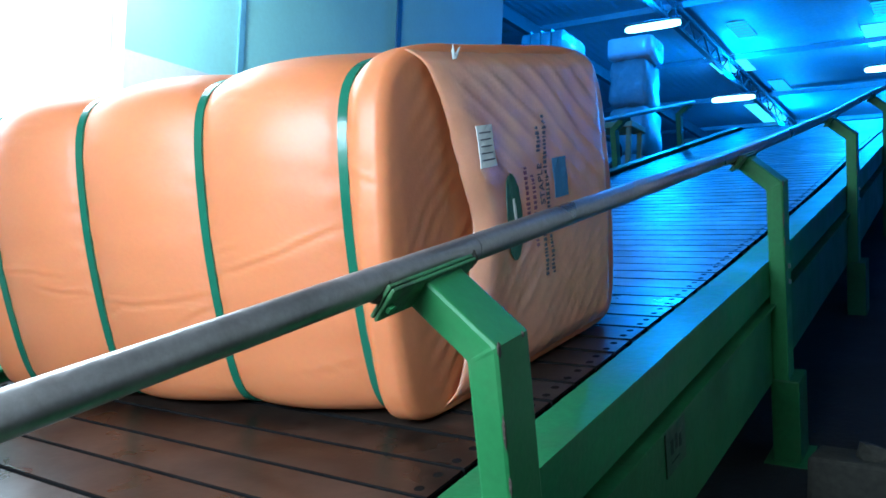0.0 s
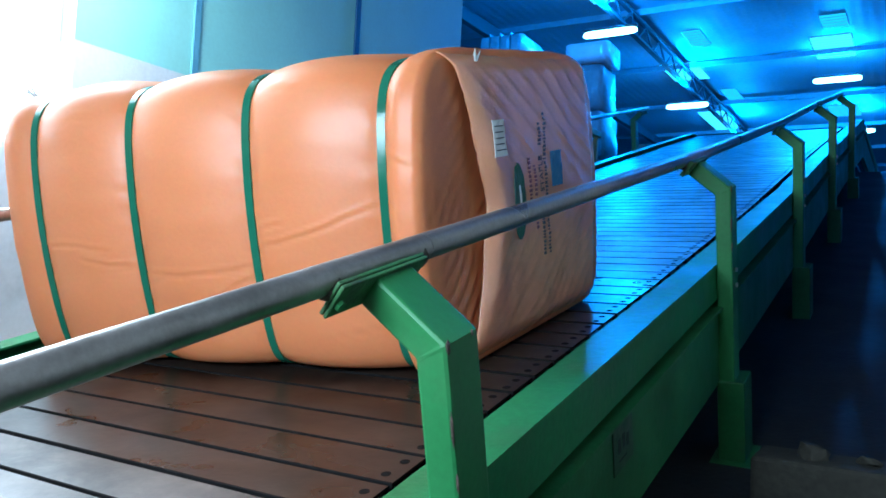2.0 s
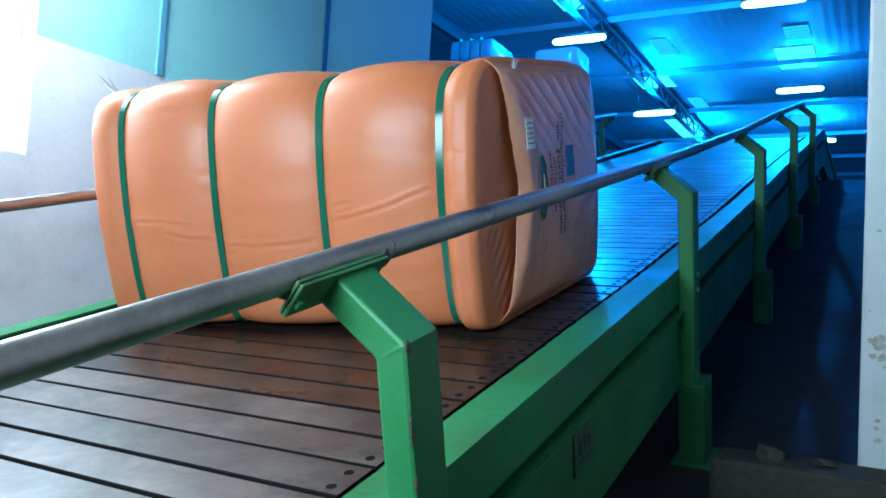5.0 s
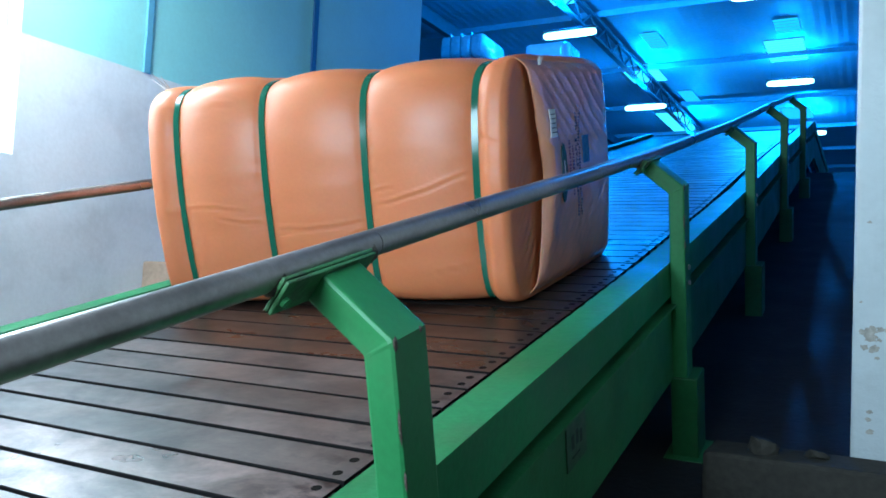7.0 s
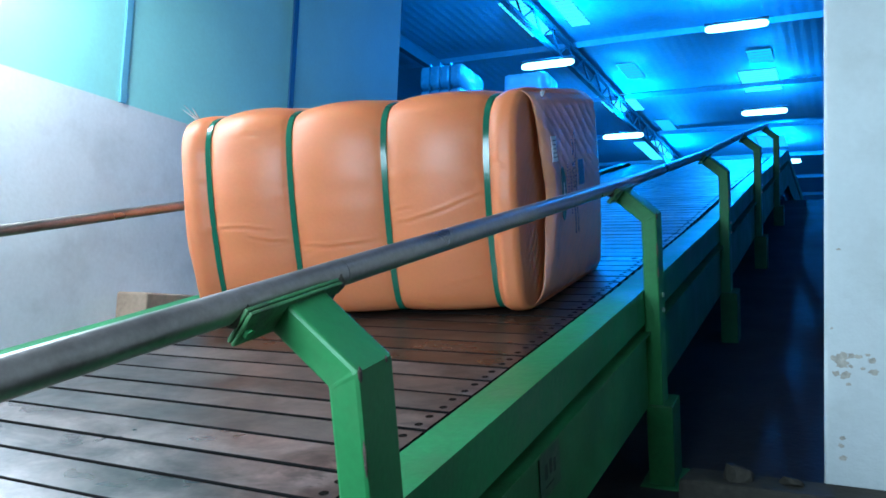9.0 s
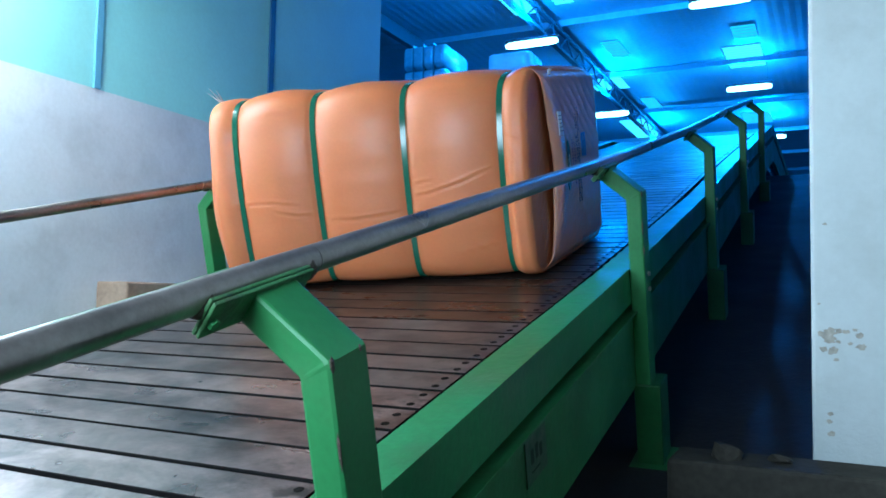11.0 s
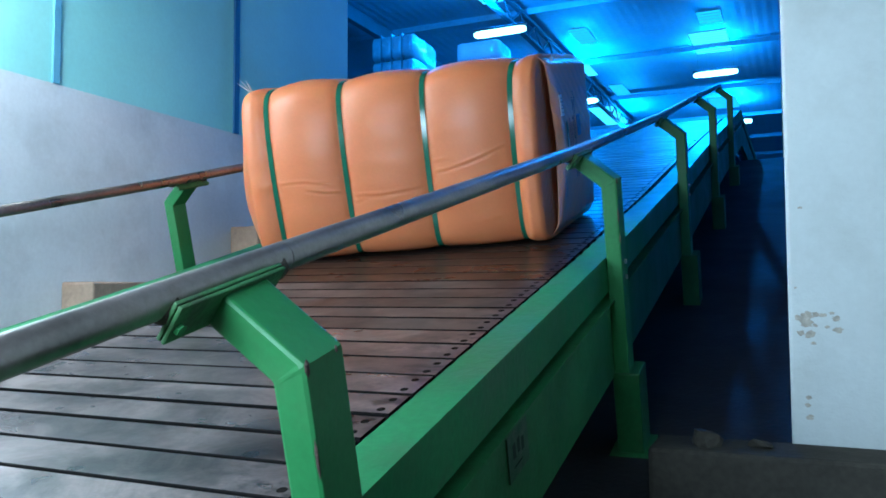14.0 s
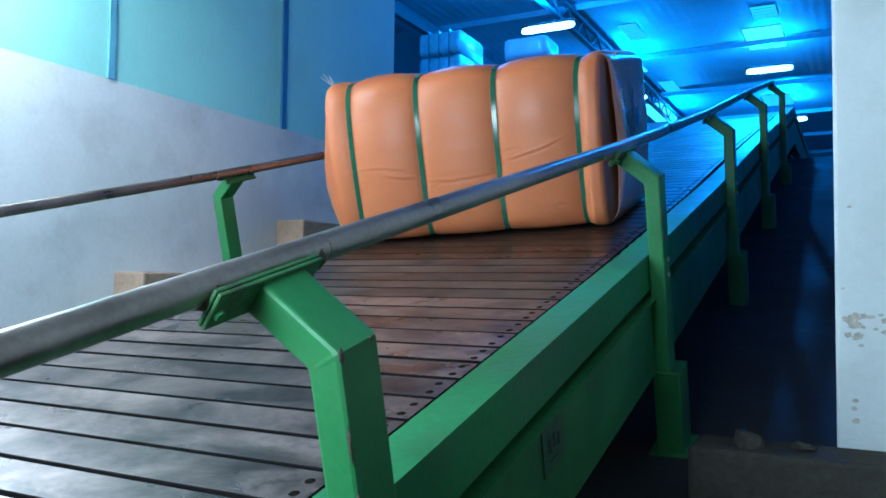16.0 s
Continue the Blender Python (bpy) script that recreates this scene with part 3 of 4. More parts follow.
def post_mesh():
    """Bent box-section post; origin at the outer far corner of its bend."""
    bm = bmesh.new()
    w, d = 0.056, 0.098
    ax, az = ARM
    k = ARM_LENGTH
    outer = [(0.0, -0.74), (0.0, 0.0), (ax * k, az * k)]
    inner = [(-w, -0.74), (-w, -w * math.tan(math.pi / 4 - math.atan2(az, -ax) / 2)), (0, 0)]
    inner[2] = (outer[2][0] - az * w, outer[2][1] + ax * w)
    rings = [[(o[0], -d, o[1]), (o[0], 0, o[1]), (i[0], 0, i[1]), (i[0], -d, i[1])] for o, i in zip(outer, inner)]
    add_loft(bm, rings)
    long_edges = [e for e in bm.edges if abs((e.verts[0].co - e.verts[1].co).y) < 1e-4 and (e.verts[0].co - e.verts[1].co).length > 0.06]
    bmesh.ops.bevel(bm, geom=long_edges, offset=0.006, segments=2, affect="EDGES", profile=0.5)
    return bm


def arm_flange(lift):
    """Plate across the arm's end, along the pipe."""
    bm = bmesh.new()
    m = ARM_END
    add_box(bm, -0.030, 0.034, -0.112, 0.112, 0.0 + lift, 0.0065 + lift, bevel=0.002, m=m)
    return bm


def bolt_on(m, r=0.009):
    bm = bmesh.new()
    add_cylinder(bm, m @ Vector((0, 0, 0)), m @ Vector((0, 0, 0.007)), r, 6)
    return bm


def guard_post(parent):
    """A post with its flange, lower leg and foot, as parts under a pivot mesh."""
    p = part("post", post_mesh(), M_GREEN, parent, "bent green box-section post")
    part("flange", arm_flange(0.0), M_GREEN_OLD, p, "grimy green bolted flange plate")
    part("flange", arm_flange(0.008), M_GREEN_OLD, p)
    m = ARM_END
    for y in (-0.098, 0.088):
        part("bolt", bolt_on(m @ Matrix.Translation((-0.004, y, 0.0005)) @ pose(0, 0, 0, 180)), M_GREEN, p)
    for z in (-0.31, -0.368):
        part("bolt", bolt_on(Matrix.Translation((0.0, -0.042, z)) @ pose(0, 0, 0, 0, 90)), M_ZINC, p, "bare zinc bolt head")
    bm = bmesh.new()
    add_box(bm, -0.062, 0.036, -0.108, 0.042, -1.045, -0.727, bevel=0.005)
    part("leg", bm, M_GREEN_SHADED, p)
    for sx, sy, sz, ss, sh in ((0.001, -0.094, -0.004, 0.011, 1.2), (-0.001, -0.098, -0.13, 0.0045, 7.0), (0.0, -0.02, -0.002, 0.006, 1.0), (0.0, -0.097, -0.215, 0.003, 6.0)):
        bm = bmesh.new()
        bmesh.ops.create_icosphere(bm, subdivisions=1, radius=1)
        for v in bm.verts:
            v.co = Vector((sx + v.co.x * 0.003, sy + v.co.y * ss * 0.5, sz + v.co.z * ss * sh * (1 + 0.3 * v.co.y)))
        part("rust_spot", bm, M_WELD, p, "dark rust chip")
    part("foot_plate", box_mesh(-0.09, 0.065, -0.145, 0.077, -1.062, -1.042, bevel=0.003), M_GREEN, p)
    return p


def add_tube_path(bm, pts, r, n=20):
    rings = []
    for i, p in enumerate(pts):
        a, b = Vector(pts[max(0, i - 1)]), Vector(pts[min(len(pts) - 1, i + 1)])
        q = (b - a).to_track_quat("Z", "Y")
        rings.append([Vector(p) + q @ Vector((r * math.cos(2 * math.pi * k / n), r * math.sin(2 * math.pi * k / n), 0)) for k in range(n)])
    add_loft(bm, rings)
    for f in bm.faces:
        if len(f.verts) > 4:
            for e in f.edges:
                e.smooth = False


def guard_rail(mirror, posts, ends, label):
    rail = thing("guard_rail", label, "guard rail", group="conveyor guard rails")
    x = 2 * MID - PIPE_X if mirror else PIPE_X
    joints = [ends[0]] + [y + 0.06 for y in posts if ends[0] < y + 0.06 < ends[1]] + [ends[1]]
    for a, b in zip(joints, joints[1:]):
        bm = bmesh.new()
        pts = [(x, y, BASE + rise(y) + PIPE_Z) for y in [a + 0.001] + [k[0] for k in KNOTS if a < k[0] < b] + [b - 0.001]]
        add_tube_path(bm, pts, PIPE_R)
        part("pipe", bm, M_PIPE, rail, "bare grey steel handrail pipe", smooth=False)
        for p in rail.children[-1].data.polygons:
            p.use_smooth = len(p.vertices) == 4
    first = None
    for y in posts:
        m = Matrix.Translation((0, y, BASE + rise(y))) @ pose(0, 0, 0, SLOPE)
        if mirror:
            m = Matrix.Translation((2 * MID, y - 0.095, BASE + rise(y - 0.095))) @ pose(0, 0, 0, SLOPE) @ Matrix.Rotation(math.pi, 4, "Z")
        if first is None:
            first = guard_post(rail)
            first.matrix_basis = m
        else:
            copy_thing(first, m)
        for dy in (-0.19, 0.035):
            yy = y + dy
            c = Vector((x + (-0.005 if mirror else 0.005), yy, BASE + rise(yy) + PIPE_Z - 0.009))
            bm = bmesh.new()
            bmesh.ops.create_icosphere(bm, subdivisions=2, radius=1)
            for v in bm.verts:
                k = 1 + 0.12 * noise.noise(v.co * 2 + c)
                v.co = c + Vector((v.co.x * 0.0215 * k, v.co.y * 0.026 * k, v.co.z * 0.0240 * k + v.co.y * 0.0045))
            part("weld", bm, M_WELD, rail, "rusty weld bead", smooth=True)
    return rail


guard_rail(False, [-1.938, 0.0, 1.938, 3.869, 5.80, 7.70], (-3.6, 7.95), "grey pipe handrail on bent green posts, gangway side")
guard_rail(True, [-1.66, 0.27, 2.21, 4.14, 6.07, 8.0], (-3.6, 8.1), "grey pipe handrail on bent green posts, wall side")


# ---- bale ----
L, D, H = 1.44, 1.028, 0.883
FLAP_LOW = 0.014
FLAP_H = 0.983 * H - FLAP_LOW
STRAPS = [-0.584, -0.214, 0.192, 0.605]


def skew(bm):
    """The printed end stands askew to the side."""
    for v in bm.verts:
        v.co.x += 0.235 * (v.co.y + 0.535) * max(0.0, min(1.0, (v.co.x + 0.1) / 0.8))
    return bm


def bale_section(u, k=360):
    """Ring of (v, w) points round the bale at u along its length."""
    ends = [-L / 2] + STRAPS + [L / 2]
    pinch = 1.0
    for a, b in zip(ends, ends[1:]):
        if a <= u <= b:
            f = (u - a) / (b - a)
            if a > -L / 2 and b < L / 2:
                f = max(0.0, min(1.0, (u - a - 0.015) / (b - a - 0.03)))
            elif b == L / 2:
                f = max(0.0, (u - a - 0.015) / (b - a - 0.015))
            if a == -L / 2:
                pinch = 0.955 + 0.03 * math.sin(math.pi * min(1, f * 1.0)) if f < 1 else 0.955
            elif b == L / 2:
                pinch = 0.955 + 0.042 * min(1.0, f / 0.45) ** 0.6
            else:
                pinch = 0.955 + 0.064 * abs(math.sin(math.pi * f)) ** 0.62
    e = L / 2 - abs(u)
    r = 0.018
    edge = 1.0 if e > r else 1 - (r / 0.5) * (1 - math.sqrt(max(0, 1 - (1 - e / r) ** 2)))
    ring = []
    for i in range(k):
        a = 2 * math.pi * (i + 0.5) / k
        ca, sa = math.cos(a), math.sin(a)
        p = 8.0 if sa > 0 else 11.0
        rad = (abs(ca) ** p + abs(sa) ** p) ** (-1 / p)
        v, w = rad * ca * (D / 2), rad * sa * (H / 2)
        v *= (1 + 0.09 * (1 - (w / (H / 2)) ** 2)) * (pinch if abs(ca) > 0.3 else 1) * edge
        wk = pinch if w > 0 else 1 - (1 - pinch) * 0.15
        w = w * wk * (edge if w > 0 else 1 - (1 - edge) * 0.35) * (1 + 0.012 * (1 - (v / (D / 2)) ** 2) * (1 if w > 0 else 0))
        w = max(w, -H / 2)
        ring.append((v, w + H / 2))
    return ring


# soft folds of the wrap on the bale's front: u from and to, height from and to, depth, sag
CREASES = [(-0.30, 0.20, 0.325, 0.335, 0.005, -0.02), (0.22, 0.60, 0.385, 0.495, 0.006, -0.012), (-0.42, -0.20, 0.36, 0.325, 0.005, 0.0), (0.06, 0.19, 0.235, 0.30, 0.006, 0.01),
           (0.09, 0.19, 0.20, 0.27, 0.005, 0.0), (-0.62, -0.30, 0.40, 0.385, 0.004, 0.01), (0.40, 0.61, 0.12, 0.17, 0.004, 0.0), (-0.5, -0.25, 0.77, 0.80, 0.004, 0.0), (0.25, 0.5, 0.815, 0.80, 0.003, 0.0), (0.2, 0.31, 0.43, 0.455, 0.004, 0.0),
           (0.62, 0.71, 0.30, 0.36, 0.005, 0.0), (0.62, 0.71, 0.62, 0.58, 0.005, 0.0), (-0.2, -0.08, 0.28, 0.31, 0.004, 0.0)]


def build_bale():
    bale = thing("fibre_bale", "orange woven-plastic wrapped fibre bale with green straps, lying on the slats", "bale")
    bm = bmesh.new()
    us = [-L / 2 + L * i / 150 for i in range(151)]
    rings = []
    for u in us:
        ring = []
        for v, w in bale_section(u):
            p = Vector((u, v, w))
            n1 = noise.noise(p * 5.0) * 0.0042 + noise.noise(Vector((u * 3, v * 9, w * 14))) * 0.0024
            # soft creases on the side
            crease = 0.0
            if v < 0:
                for u0, u1, w0, w1, deep, bend in CREASES:
                    if u0 < u < u1:
                        f = (u - u0) / (u1 - u0)
                        line = w0 + (w1 - w0) * f + bend * math.sin(math.pi * f) + 0.006 * noise.noise(Vector((u * 14, w0 * 9, 0)))
                        q = (w - line) / 0.0052
                        crease += 0.65 * deep * math.sin(math.pi * f) ** 0.5 * (math.exp(-((q - 1) ** 2)) - 1.2 * math.exp(-((q + 0.8) ** 2)))
            d = Vector((0, v, w - H / 2)).normalized()
            # gathers of the wrap beside the straps
            near = min(abs(u - q) for q in STRAPS)
            n1 += 0.0045 * math.exp(-((near - 0.012) / 0.03) ** 2) * noise.noise(Vector((u * 9, v * 26, w * 26)))
            p += d * ((n1 + crease) * min(1.0, 0.15 + near / 0.03) if w > 0.02 else 0)
            # the last bulge sags out towards its foot
            if u > STRAPS[-1] and v < 0:
                p.y -= 0.045 * min(1.0, (u - STRAPS[-1]) / 0.05) * (1 - min(1.0, w / H)) ** 1.6 * min(1.0, -v / 0.3)
            ring.append(p)
        rings.append(ring)
    # rounded, slightly bulging ends
    for sgn in (-1, 1):
        base = rings[0] if sgn < 0 else rings[-1]
        caps = []
        for f, out in [(0.985 - 0.0195 * q, 0.002 + 0.00016 * q) for q in range(40)]:
            ring = []
            for p in base:
                c = Vector((p.x, 0, H / 2))
                q = c.lerp(p, f)
                ridge = hollow = swell = 0.0
                if sgn > 0:
                    # slanting gathers beside the corner, and the fold's deep hollow behind the flap
                    ridge = 0.0032 * math.sin((q.z - 0.9 * q.y + 0.05 * noise.noise(q * 5)) * 105) * noise.noise(q * 4 + Vector((3, 1, 7)))
                    slide = max(0.0, min(1.0, (q.y + 0.50) / 0.21, (0.05 - q.y) / 0.2))
                    hollow = 0.028 * slide * max(0, math.sin(math.pi * q.z / H))
                else:
                    ridge = 0.004 * noise.noise(q * 9)
                    swell = 0.125 * max(0, math.sin(math.pi * min(1.0, max(0.0, q.z / H)) ** 0.72)) ** 1.2 * (1 - f ** 4)
                ring.append(Vector((q.x + sgn * (out + ridge + swell) - hollow, q.y, q.z)))
            caps.append(ring)
        rings = (list(reversed(caps)) + rings) if sgn < 0 else (rings + caps)
    add_loft(bm, rings)
    part("wrap", skew(bm), M_WRAP, bale, "glossy orange woven plastic wrap, creased", smooth=True)
    for s in STRAPS:
        bm = bmesh.new()
        ring = bale_section(s)
        def off(o, u):
            out = []
            for v, w in ring:
                d = Vector((v, (w - H / 2))).normalized()
                out.append((u, v + d.x * o, max(w + d.y * o, 0.0)))
            return out
        hw = 0.0120
        add_loft(bm, [off(-0.002, s - hw), off(0.006, s - hw), off(0.006, s + hw), off(-0.002, s + hw)], caps=False)
        part("strap", skew(bm), M_STRAP, bale, "dark green plastic strap", smooth=False)
    end_flap(bale)
    return bale


def end_flap(bale):
    # the wrap's folded flap over the printed end, open along its front edge
    x0 = L / 2 + 0.012
    bm = bmesh.new()
    nz, nv = 90, 70
    rows_ = []
    for j in range(nz + 1):
        w = FLAP_LOW + FLAP_H * j / nz
        h = j / nz
        edge = -0.445 + 0.160 * math.sin(math.pi * min(1, h * 0.99)) ** 0.6 + 0.028 * math.exp(-((h - 0.5) / 0.09) ** 2) + 0.014 * noise.noise(Vector((0, 0, h * 4.5))) * math.sin(math.pi * h)
        row = []
        for i in range(nv + 1):
            f = i / nv
            v = edge + (0.472 + 0.036 * math.sin(math.pi * h) - edge) * f
            bow = math.sin(math.pi * h)
            lift = 0.020 * math.exp(-((f - 0.07) / 0.11) ** 2) * bow + 0.012 - 0.026 * max(0.0, 1 - f / 0.06) ** 2 * bow
            upper = w > H / 2
            ph = v * 0.7 + 0.035 * noise.noise(Vector((v * 4, w * 4, 2))) + (w - H / 2) * (1.0 if upper else -1.0)
            rid = ((1 - abs(math.sin(ph * (46 if upper else 62)))) ** 5 * 1.7 - 0.3) * (0.0058 if upper else 0.0030)
            rid *= min(1, abs(w - H / 2) / 0.12, (1 - h) / 0.10 + 0.15) * (0.35 + 0.65 * f) * min(1, (1 - f) / 0.12)
            rid += 0.003 * noise.noise(Vector((v * 12, w * 12, 0)))
            row.append(Vector((x0 + lift + rid - 0.040 * (max(0, f - 0.92) / 0.08) ** 2 - 0.030 * (max(0, abs(h - 0.5) - 0.44) / 0.06) ** 2, v, w)))
        rows_.append(row)
    front = [[bm.verts.new(p) for p in row] for row in rows_]
    back = [[bm.verts.new(p - Vector((0.004, 0, 0))) for p in row] for row in rows_]
    for j in range(nz):
        for i in range(nv):
            bm.faces.new((front[j][i], front[j][i + 1], front[j + 1][i + 1], front[j + 1][i]))
            bm.faces.new((back[j][i], back[j + 1][i], back[j + 1][i + 1], back[j][i + 1]))
    for j in range(nz):
        bm.faces.new((front[j][0], front[j + 1][0], back[j + 1][0], back[j][0]))
        bm.faces.new((front[j][nv], back[j][nv], back[j + 1][nv], front[j + 1][nv]))
    for i in range(nv):
        bm.faces.new((front[0][i], back[0][i], back[0][i + 1], front[0][i + 1]))
        bm.faces.new((front[nz][i], front[nz][i + 1], back[nz][i + 1], back[nz][i]))
    bmesh.ops.recalc_face_normals(bm, faces=bm.faces[:])
    flap = part("end_flap", skew(bm), M_FLAP, bale, "folded orange end flap with diagonal creases", smooth=True)

    def surf(v, w, o=0.003):
        j = (w - FLAP_LOW) / FLAP_H * nz
        j0 = max(0, min(nz - 1, int(j)))
        row = rows_[j0]
        i = min(range(nv + 1), key=lambda q: abs(row[q].y - v))
        return Vector((row[i].x + o, v, w))

    def print_patch(name, v0, v1, w0, w1, mat, label="", oval=False, parent=flap, o=0.004):
        b2 = bmesh.new()
        if oval:
            pts = [((v0 + v1) / 2 + (v1 - v0) / 2 * math.cos(2 * math.pi * q / 28), (w0 + w1) / 2 + (w1 - w0) / 2 * math.sin(2 * math.pi * q / 28)) for q in range(28)]
            top = [b2.verts.new(surf(v, w, o)) for v, w in pts]
            cv = b2.verts.new(surf((v0 + v1) / 2, (w0 + w1) / 2, o + 0.002))
            for q in range(28):
                b2.faces.new((top[q], top[(q + 1) % 28], cv))
        else:
            nn, mm = 4, 8
            g = [[b2.verts.new(surf(v0 + (v1 - v0) * a / nn, w0 + (w1 - w0) * c / mm, o)) for a in range(nn + 1)] for c in range(mm + 1)]
            for c in range(mm):
                for a in range(nn):
                    b2.faces.new((g[c][a], g[c][a + 1], g[c + 1][a + 1], g[c + 1][a]))
        r = bmesh.ops.extrude_face_region(b2, geom=b2.faces[:])
        bmesh.ops.translate(b2, vec=(-0.002, 0, 0), verts=[e for e in r["geom"] if isinstance(e, bmesh.types.BMVert)])
        bmesh.ops.recalc_face_normals(b2, faces=b2.faces[:])
        return part(name, skew(b2), mat, parent, label)

    lab = print_patch("paper_label", -0.255, -0.175, 0.575, 0.68, M_LABEL, "white paper bale label")
    for q in range(5):
        print_patch("label_print", -0.247, -0.19, 0.592 + q * 0.017, 0.5955 + q * 0.017, M_PRINT, parent=flap, o=0.0055)
    print_patch("oval_mark", -0.155, -0.06, 0.315, 0.548, M_PRINT_GREEN, "dark green printed oval mark", oval=True)
    print_patch("oval_print", -0.113, -0.10, 0.40, 0.48, M_LABEL, o=0.0065)
    rng = random.Random(3)
    for v, a, b, mat in ((-0.025, 0.36, 0.555, M_PRINT_RED), (0.01, 0.33, 0.53, M_PRINT_RED), (0.05, 0.24, 0.42, M_PRINT), (0.05, 0.59, 0.66, M_PRINT), (0.085, 0.24, 0.69, M_PRINT)):
        w = a
        while w < b:
            l = 0.004 + 0.007 * rng.random()
            print_patch("print_bar", v - 0.004 - 0.004 * rng.random(), v + 0.005 + 0.004 * rng.random(), w, min(b, w + l), mat)
            w += l + 0.003 + 0.004 * rng.random()
    txt = bpy.data.curves.new("print_word", "FONT")
    txt.body, txt.size, txt.extrude, txt.align_x = "STAPLE", 0.036, 0.0006, "CENTER"
    tmp = bpy.data.objects.new("print_word", txt)
    scene.collection.objects.link(tmp)
    bpy.context.view_layer.update()
    me = bpy.data.meshes.new_from_object(tmp.evaluated_get(bpy.context.evaluated_depsgraph_get()))
    bpy.data.objects.remove(tmp)
    b3 = bmesh.new()
    b3.from_mesh(me)
    for vert in b3.verts:
        x, y, z = vert.co
        spot = surf(0.05 - y + 0.012, 0.50 + x, 0.0045)
        vert.co = spot + Vector((z, 0, 0))
    part("print_word", skew(b3), M_PRINT, flap, "dark printed word")
    print_patch("blue_mark", 0.125, 0.20, 0.45, 0.565, M_PRINT_BLUE, "blue printed rectangle")
    # twisted corner tuft of the wrap
    b2 = bmesh.new()
    for a, b in (((-L / 2 + 0.03, -0.36, H - 0.03), (-L / 2 - 0.035, -0.40, H + 0.035)), ((-L / 2 + 0.03, -0.36, H - 0.03), (-L / 2 + 0.015, -0.40, H + 0.04)), ((-L / 2 + 0.03, -0.36, H - 0.03), (-L / 2 - 0.01, -0.42, H + 0.05))):
        add_cylinder(b2, a, b, 0.006, 6, 0.001)
    part("corner_tuft", b2, M_FOIL, bale, "pale frayed wrap tuft")
    b2 = bmesh.new()
    root = (L / 2 + 0.03, -0.30, 0.955 * H)
    for dx, dy, dz in ((0.006, -0.012, 0.034), (0.010, 0.010, 0.026), (-0.008, 0.004, 0.022)):
        add_cylinder(b2, root, (root[0] + dx, root[1] + dy, root[2] + dz), 0.005, 6, 0.001)
    part("film_tuft", skew(b2), M_FOIL, bale, "clear film tuft on the top edge")


bale = build_bale()
slats = build_slats()


# ---- stored bales and clutter in the hall ----
def stored_bale(w, d, h, mat, ribs, label, at, rz=0.0, crumple=0.012):
    t = thing("stored_bale", label, "bale", group="stacked stored bales")
    bm = bmesh.new()
    k = 6 * max(2, ribs)
    rings = []
    for i in range(k + 1):
        u = -w / 2 + w * i / k
        s = 1 - 0.04 * (i % 6 == 0 and ribs > 1)
        if i in (0, k):
            s = 0.93
        ring = []
        for q in range(32):
            a = 2 * math.pi * (q + 0.5) / 32
            ca, sa = math.cos(a), math.sin(a)
            rad = (abs(ca) ** 7 + abs(sa) ** 7) ** (-1 / 7)
            p = Vector((u, rad * ca * d / 2 * s, h / 2 + rad * sa * h / 2 * (s if sa > 0 else 1)))
            p += crumple * noise.noise_vector(p * 6 + Vector(at))
            ring.append(p)
        rings.append(ring)
    add_loft(bm, rings)
    part("wrap", bm, mat, t, smooth=True)
    for i in range(1, max(1, ribs)):
        u = -w / 2 + w * i / ribs
        part("strap", box_mesh(u - 0.012, u + 0.012, -d / 2 - 0.012, d / 2 + 0.012, 0.01, h + 0.006, bevel=0.01), M_STRAP_GREY, t)
    t.matrix_basis = pose(*at, 0, 0, rz)
    return t


FT = FLOOR_TOP
for i in range(7):
    stored_bale(0.92, 1.3, 0.505, M_FOIL, 4, "white film-wrapped bale in a high stack", (-6.9 + 0.03 * (i % 2), 13.65, FT + 0.509 * i), 2 - (i % 3))
for i in range(3):
    stored_bale(0.70, 1.0, 0.92, M_FOIL_GREY, 1, "crumpled grey film-wrapped bale in a stack", (-5.06 + 0.04 * (i % 2), 13.6, FT + 0.925 * i), 3 * (i % 3) - 3, 0.05)
stored_bale(0.84, 0.9, 0.42, M_FOIL_BRIGHT, 1, "bright white film-wrapped bale topping a stack", (-5.03, 13.5, FT + 2.777), 2)


def wheel_frame(at):
    t = thing("machine_frame", "ochre steel frame with a black wheel beside the conveyor", "machine")
    for x in (-0.3, 0.3):
        for y in (-0.2, 0.2):
            part("leg", box_mesh(x - 0.03, x + 0.03, y - 0.03, y + 0.03, 0, 0.75, bevel=0.004), M_YELLOW, t)
    part("top", box_mesh(-0.36, 0.36, -0.26, 0.26, 0.75, 0.83, bevel=0.01), M_YELLOW, t)
    bm = bmesh.new()
    n = 28
    rings = []
    for i in range(n):
        a = 2 * math.pi * i / n
        c = Vector((0.2 * math.cos(a), -0.27, 0.42 + 0.2 * math.sin(a)))
        rad = Vector((math.cos(a), 0, math.sin(a)))
        rings.append([c + rad * 0.045 * math.cos(2 * math.pi * q / 10) + Vector((0, 1, 0)) * 0.045 * math.sin(2 * math.pi * q / 10) for q in range(10)])
    add_loft(bm, rings + [rings[0]], caps=False)
    part("wheel", bm, M_RUBBER, t, "black rubber wheel", smooth=True)
    part("shelf", box_mesh(-0.3, 0.3, -0.2, 0.2, 0.15, 0.19), M_YELLOW, t)
    t.location = at


wheel_frame((-3.55, 8.9, BASE + FLOOR_DROP + rise(8.9)))


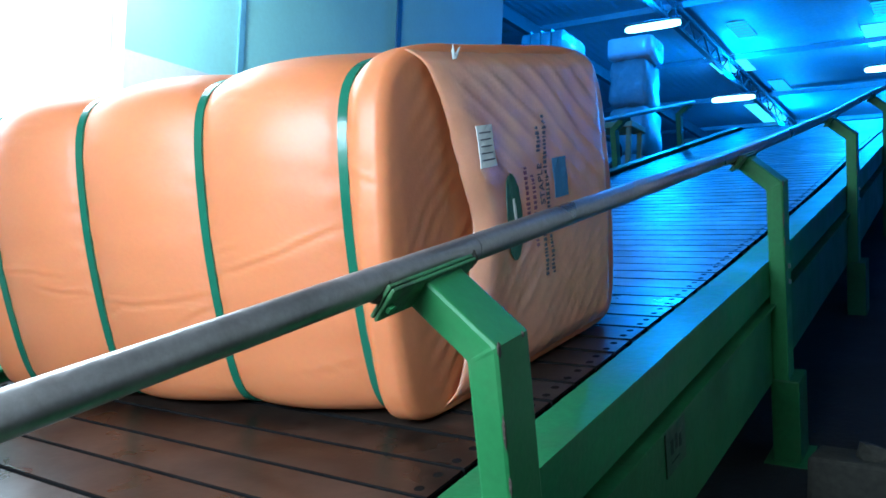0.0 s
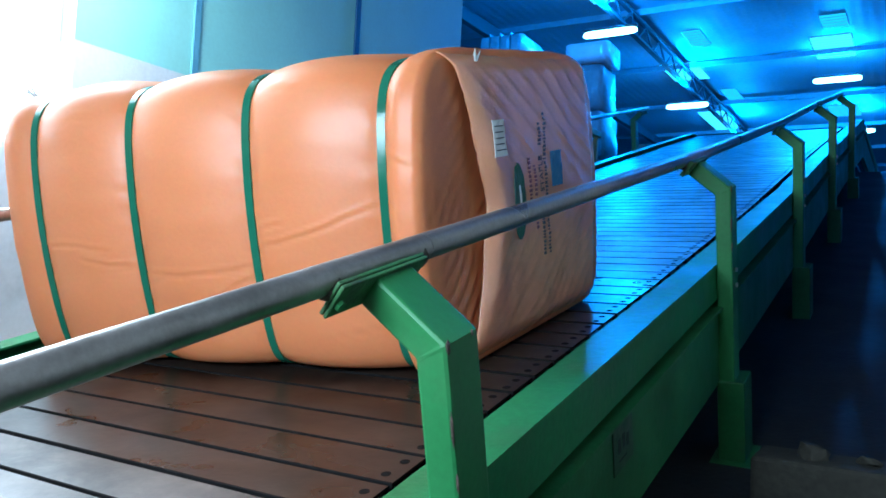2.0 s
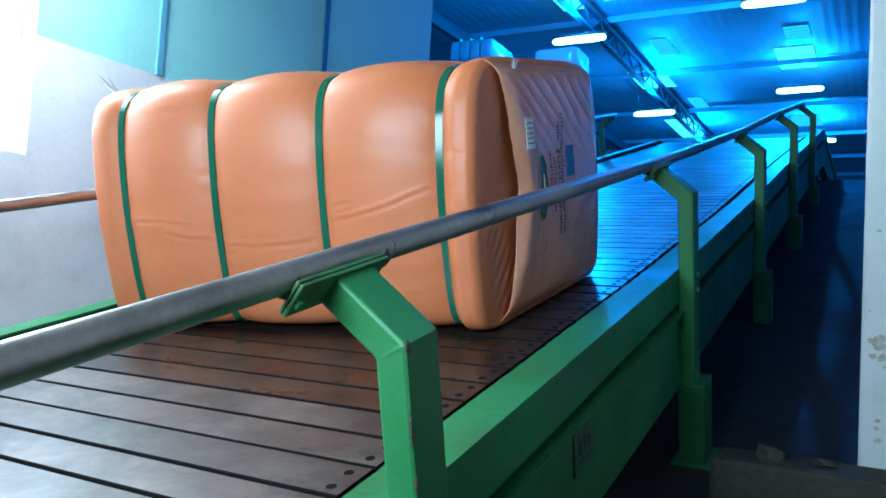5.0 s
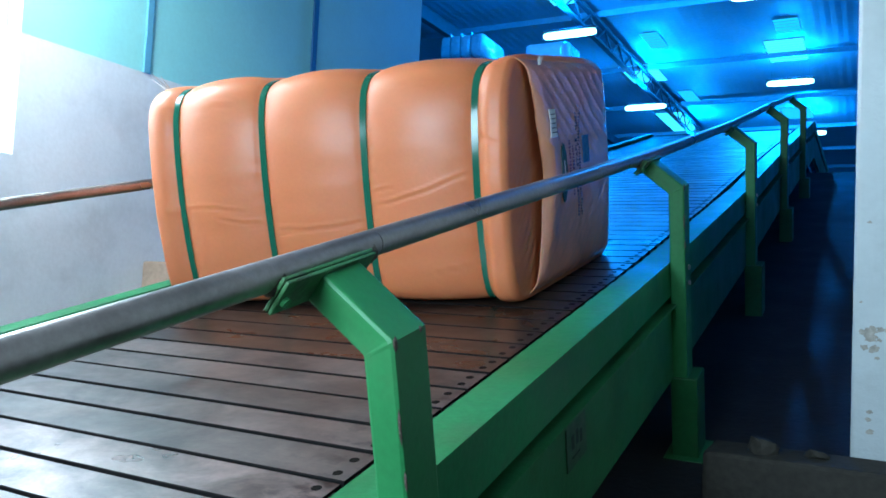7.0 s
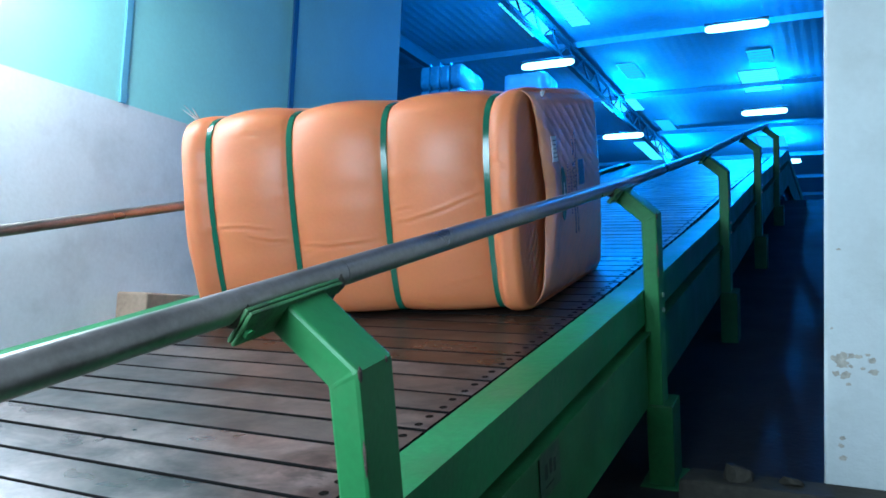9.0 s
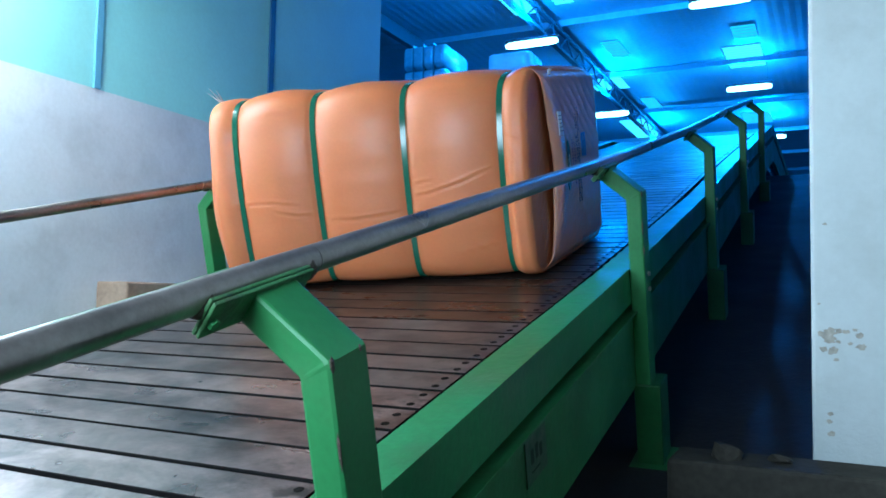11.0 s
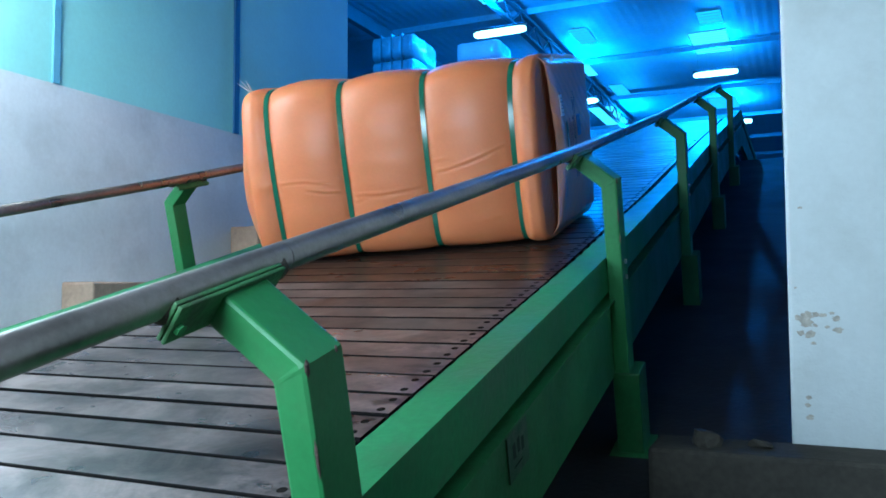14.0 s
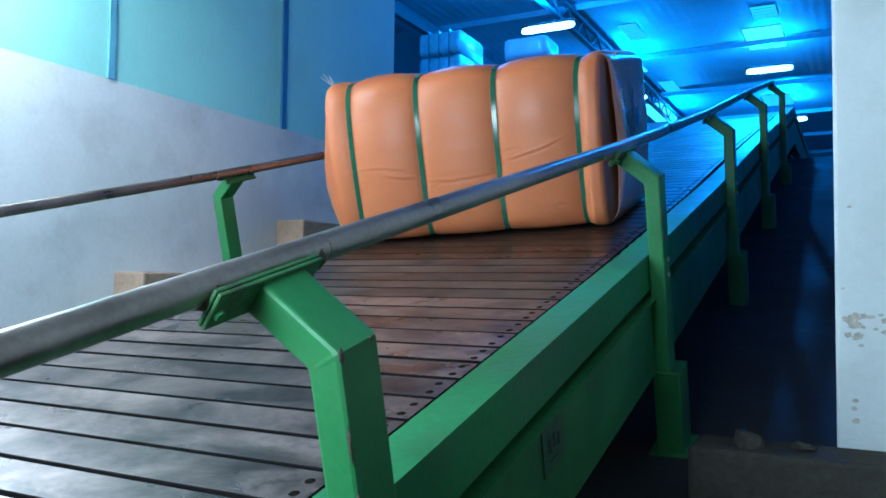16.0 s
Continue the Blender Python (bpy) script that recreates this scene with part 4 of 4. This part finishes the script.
def carton(at, w, d, h, mat, label, rz=0):
    t = thing("carton", label, "carton", group="cartons in the hall")
    part("body", box_mesh(-w / 2, w / 2, -d / 2, d / 2, 0, h, bevel=0.012), mat, t)
    part("flap", box_mesh(-w / 2 + 0.01, -0.004, -d / 2 + 0.01, d / 2 - 0.01, h + 0.001, h + 0.008), mat, t)
    part("flap", box_mesh(0.004, w / 2 - 0.01, -d / 2 + 0.01, d / 2 - 0.01, h + 0.001, h + 0.008), mat, t)
    t.matrix_basis = pose(*at, 0, 0, rz)


carton((-3.1, 11.6, FT), 0.7, 0.6, 0.75, M_CRATE, "brown carton standing on the upper floor", 5)
carton((1.5, 15.5, FT), 0.9, 0.8, 1.0, M_CRATE, "dusty brown carton standing on the upper floor", 4)


def column(at, h):
    t = thing("steel_column", "ochre painted steel column in the hall", "column", kind="structure")
    bm = bmesh.new()
    add_box(bm, -0.1, 0.1, -0.1, -0.085, 0, h)
    add_box(bm, -0.1, 0.1, 0.085, 0.1, 0, h)
    add_box(bm, -0.008, 0.008, -0.085, 0.085, 0, h)
    part("shaft", bm, M_YELLOW, t)
    part("base_plate", box_mesh(-0.18, 0.18, -0.18, 0.18, -0.02, 0.02, bevel=0.003), M_YELLOW, t)
    t.location = at


column((0.45, 16.0, FT + 0.02), 2.4)


# ---- tube lights ----
def tube_fixture(at):
    t = thing("tube_lamp", "lit fluorescent batten lamp glowing blue-white", "lamp", group="hall tube lamps")
    bm = bmesh.new()
    # thick tapered capsule: the bloom round the tube is built into its shape
    prof = [(-0.62, 0.02), (-0.60, 0.05), (-0.55, 0.068), (-0.4, 0.078), (0.4, 0.078), (0.55, 0.068), (0.60, 0.05), (0.62, 0.02)]
    add_loft(bm, [[(x, r * math.cos(2 * math.pi * q / 14), r * math.sin(2 * math.pi * q / 14)) for q in range(14)] for x, r in prof])
    part("tube", bm, M_TUBE, t, "lit tube", smooth=True)
    part("housing", box_mesh(-0.63, 0.63, -0.04, 0.04, 0.08, 0.13, bevel=0.008), M_BEAM, t)
    for x in (-0.5, 0.5):
        bm = bmesh.new()
        add_cylinder(bm, (x, 0, 0.13), (x, 0, ROOF_Z - at[2]), 0.0012, 5)
        part("hanger", bm, M_BEAM, t)
    t.location = at


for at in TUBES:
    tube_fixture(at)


# added fixture for the glare on the wall, kept out of view
def wall_lamp(at):
    t = thing("wall_lamp", "added batten lamp out of view, whitening the wall like window glare", "lamp")
    bm = bmesh.new()
    add_cylinder(bm, (0, -0.56, -0.02), (0, 0.56, -0.02), 0.016, 14)
    part("tube", bm, M_OUTSIDE, t, "lit white tube", smooth=True)
    part("housing", box_mesh(-0.045, 0.045, -0.6, 0.6, 0.0, 0.05, bevel=0.008), M_WHITE, t)
    for y in (-0.4, 0.4):
        part("bracket", box_mesh(WALL_X - at[0], -0.03, y - 0.012, y + 0.012, 0.05, 0.075, bevel=0.003), M_BEAM, t)
    t.location = at


wall_lamp(GLARE_LAMP)


# ---- what moves ----
def bale_pose(t):
    s = 0.54 + 0.1598 * t
    a, b = belt_pose(s - 0.4).translation, belt_pose(s + 0.4).translation
    slope = math.degrees(math.atan2(b.z - a.z, b.y - a.y))
    c = belt_pose(s).translation
    return pose(-1.252, c.y, c.z, slope) @ pose(0, 0, 0.003, 0, 0, 10.3 + 0.29 * t) @ pose(0, 0.2865, 0)


def motions():
    times = [i * 0.5 for i in range(33)]
    walk(bale, [(t, bale_pose(t)) for t in times])
    side = Matrix.Translation((MID, 0, 0))
    for ob, s in slats:
        walk(ob, [(t, side @ belt_pose(s + SPEED * t)) for t in times])


motions()
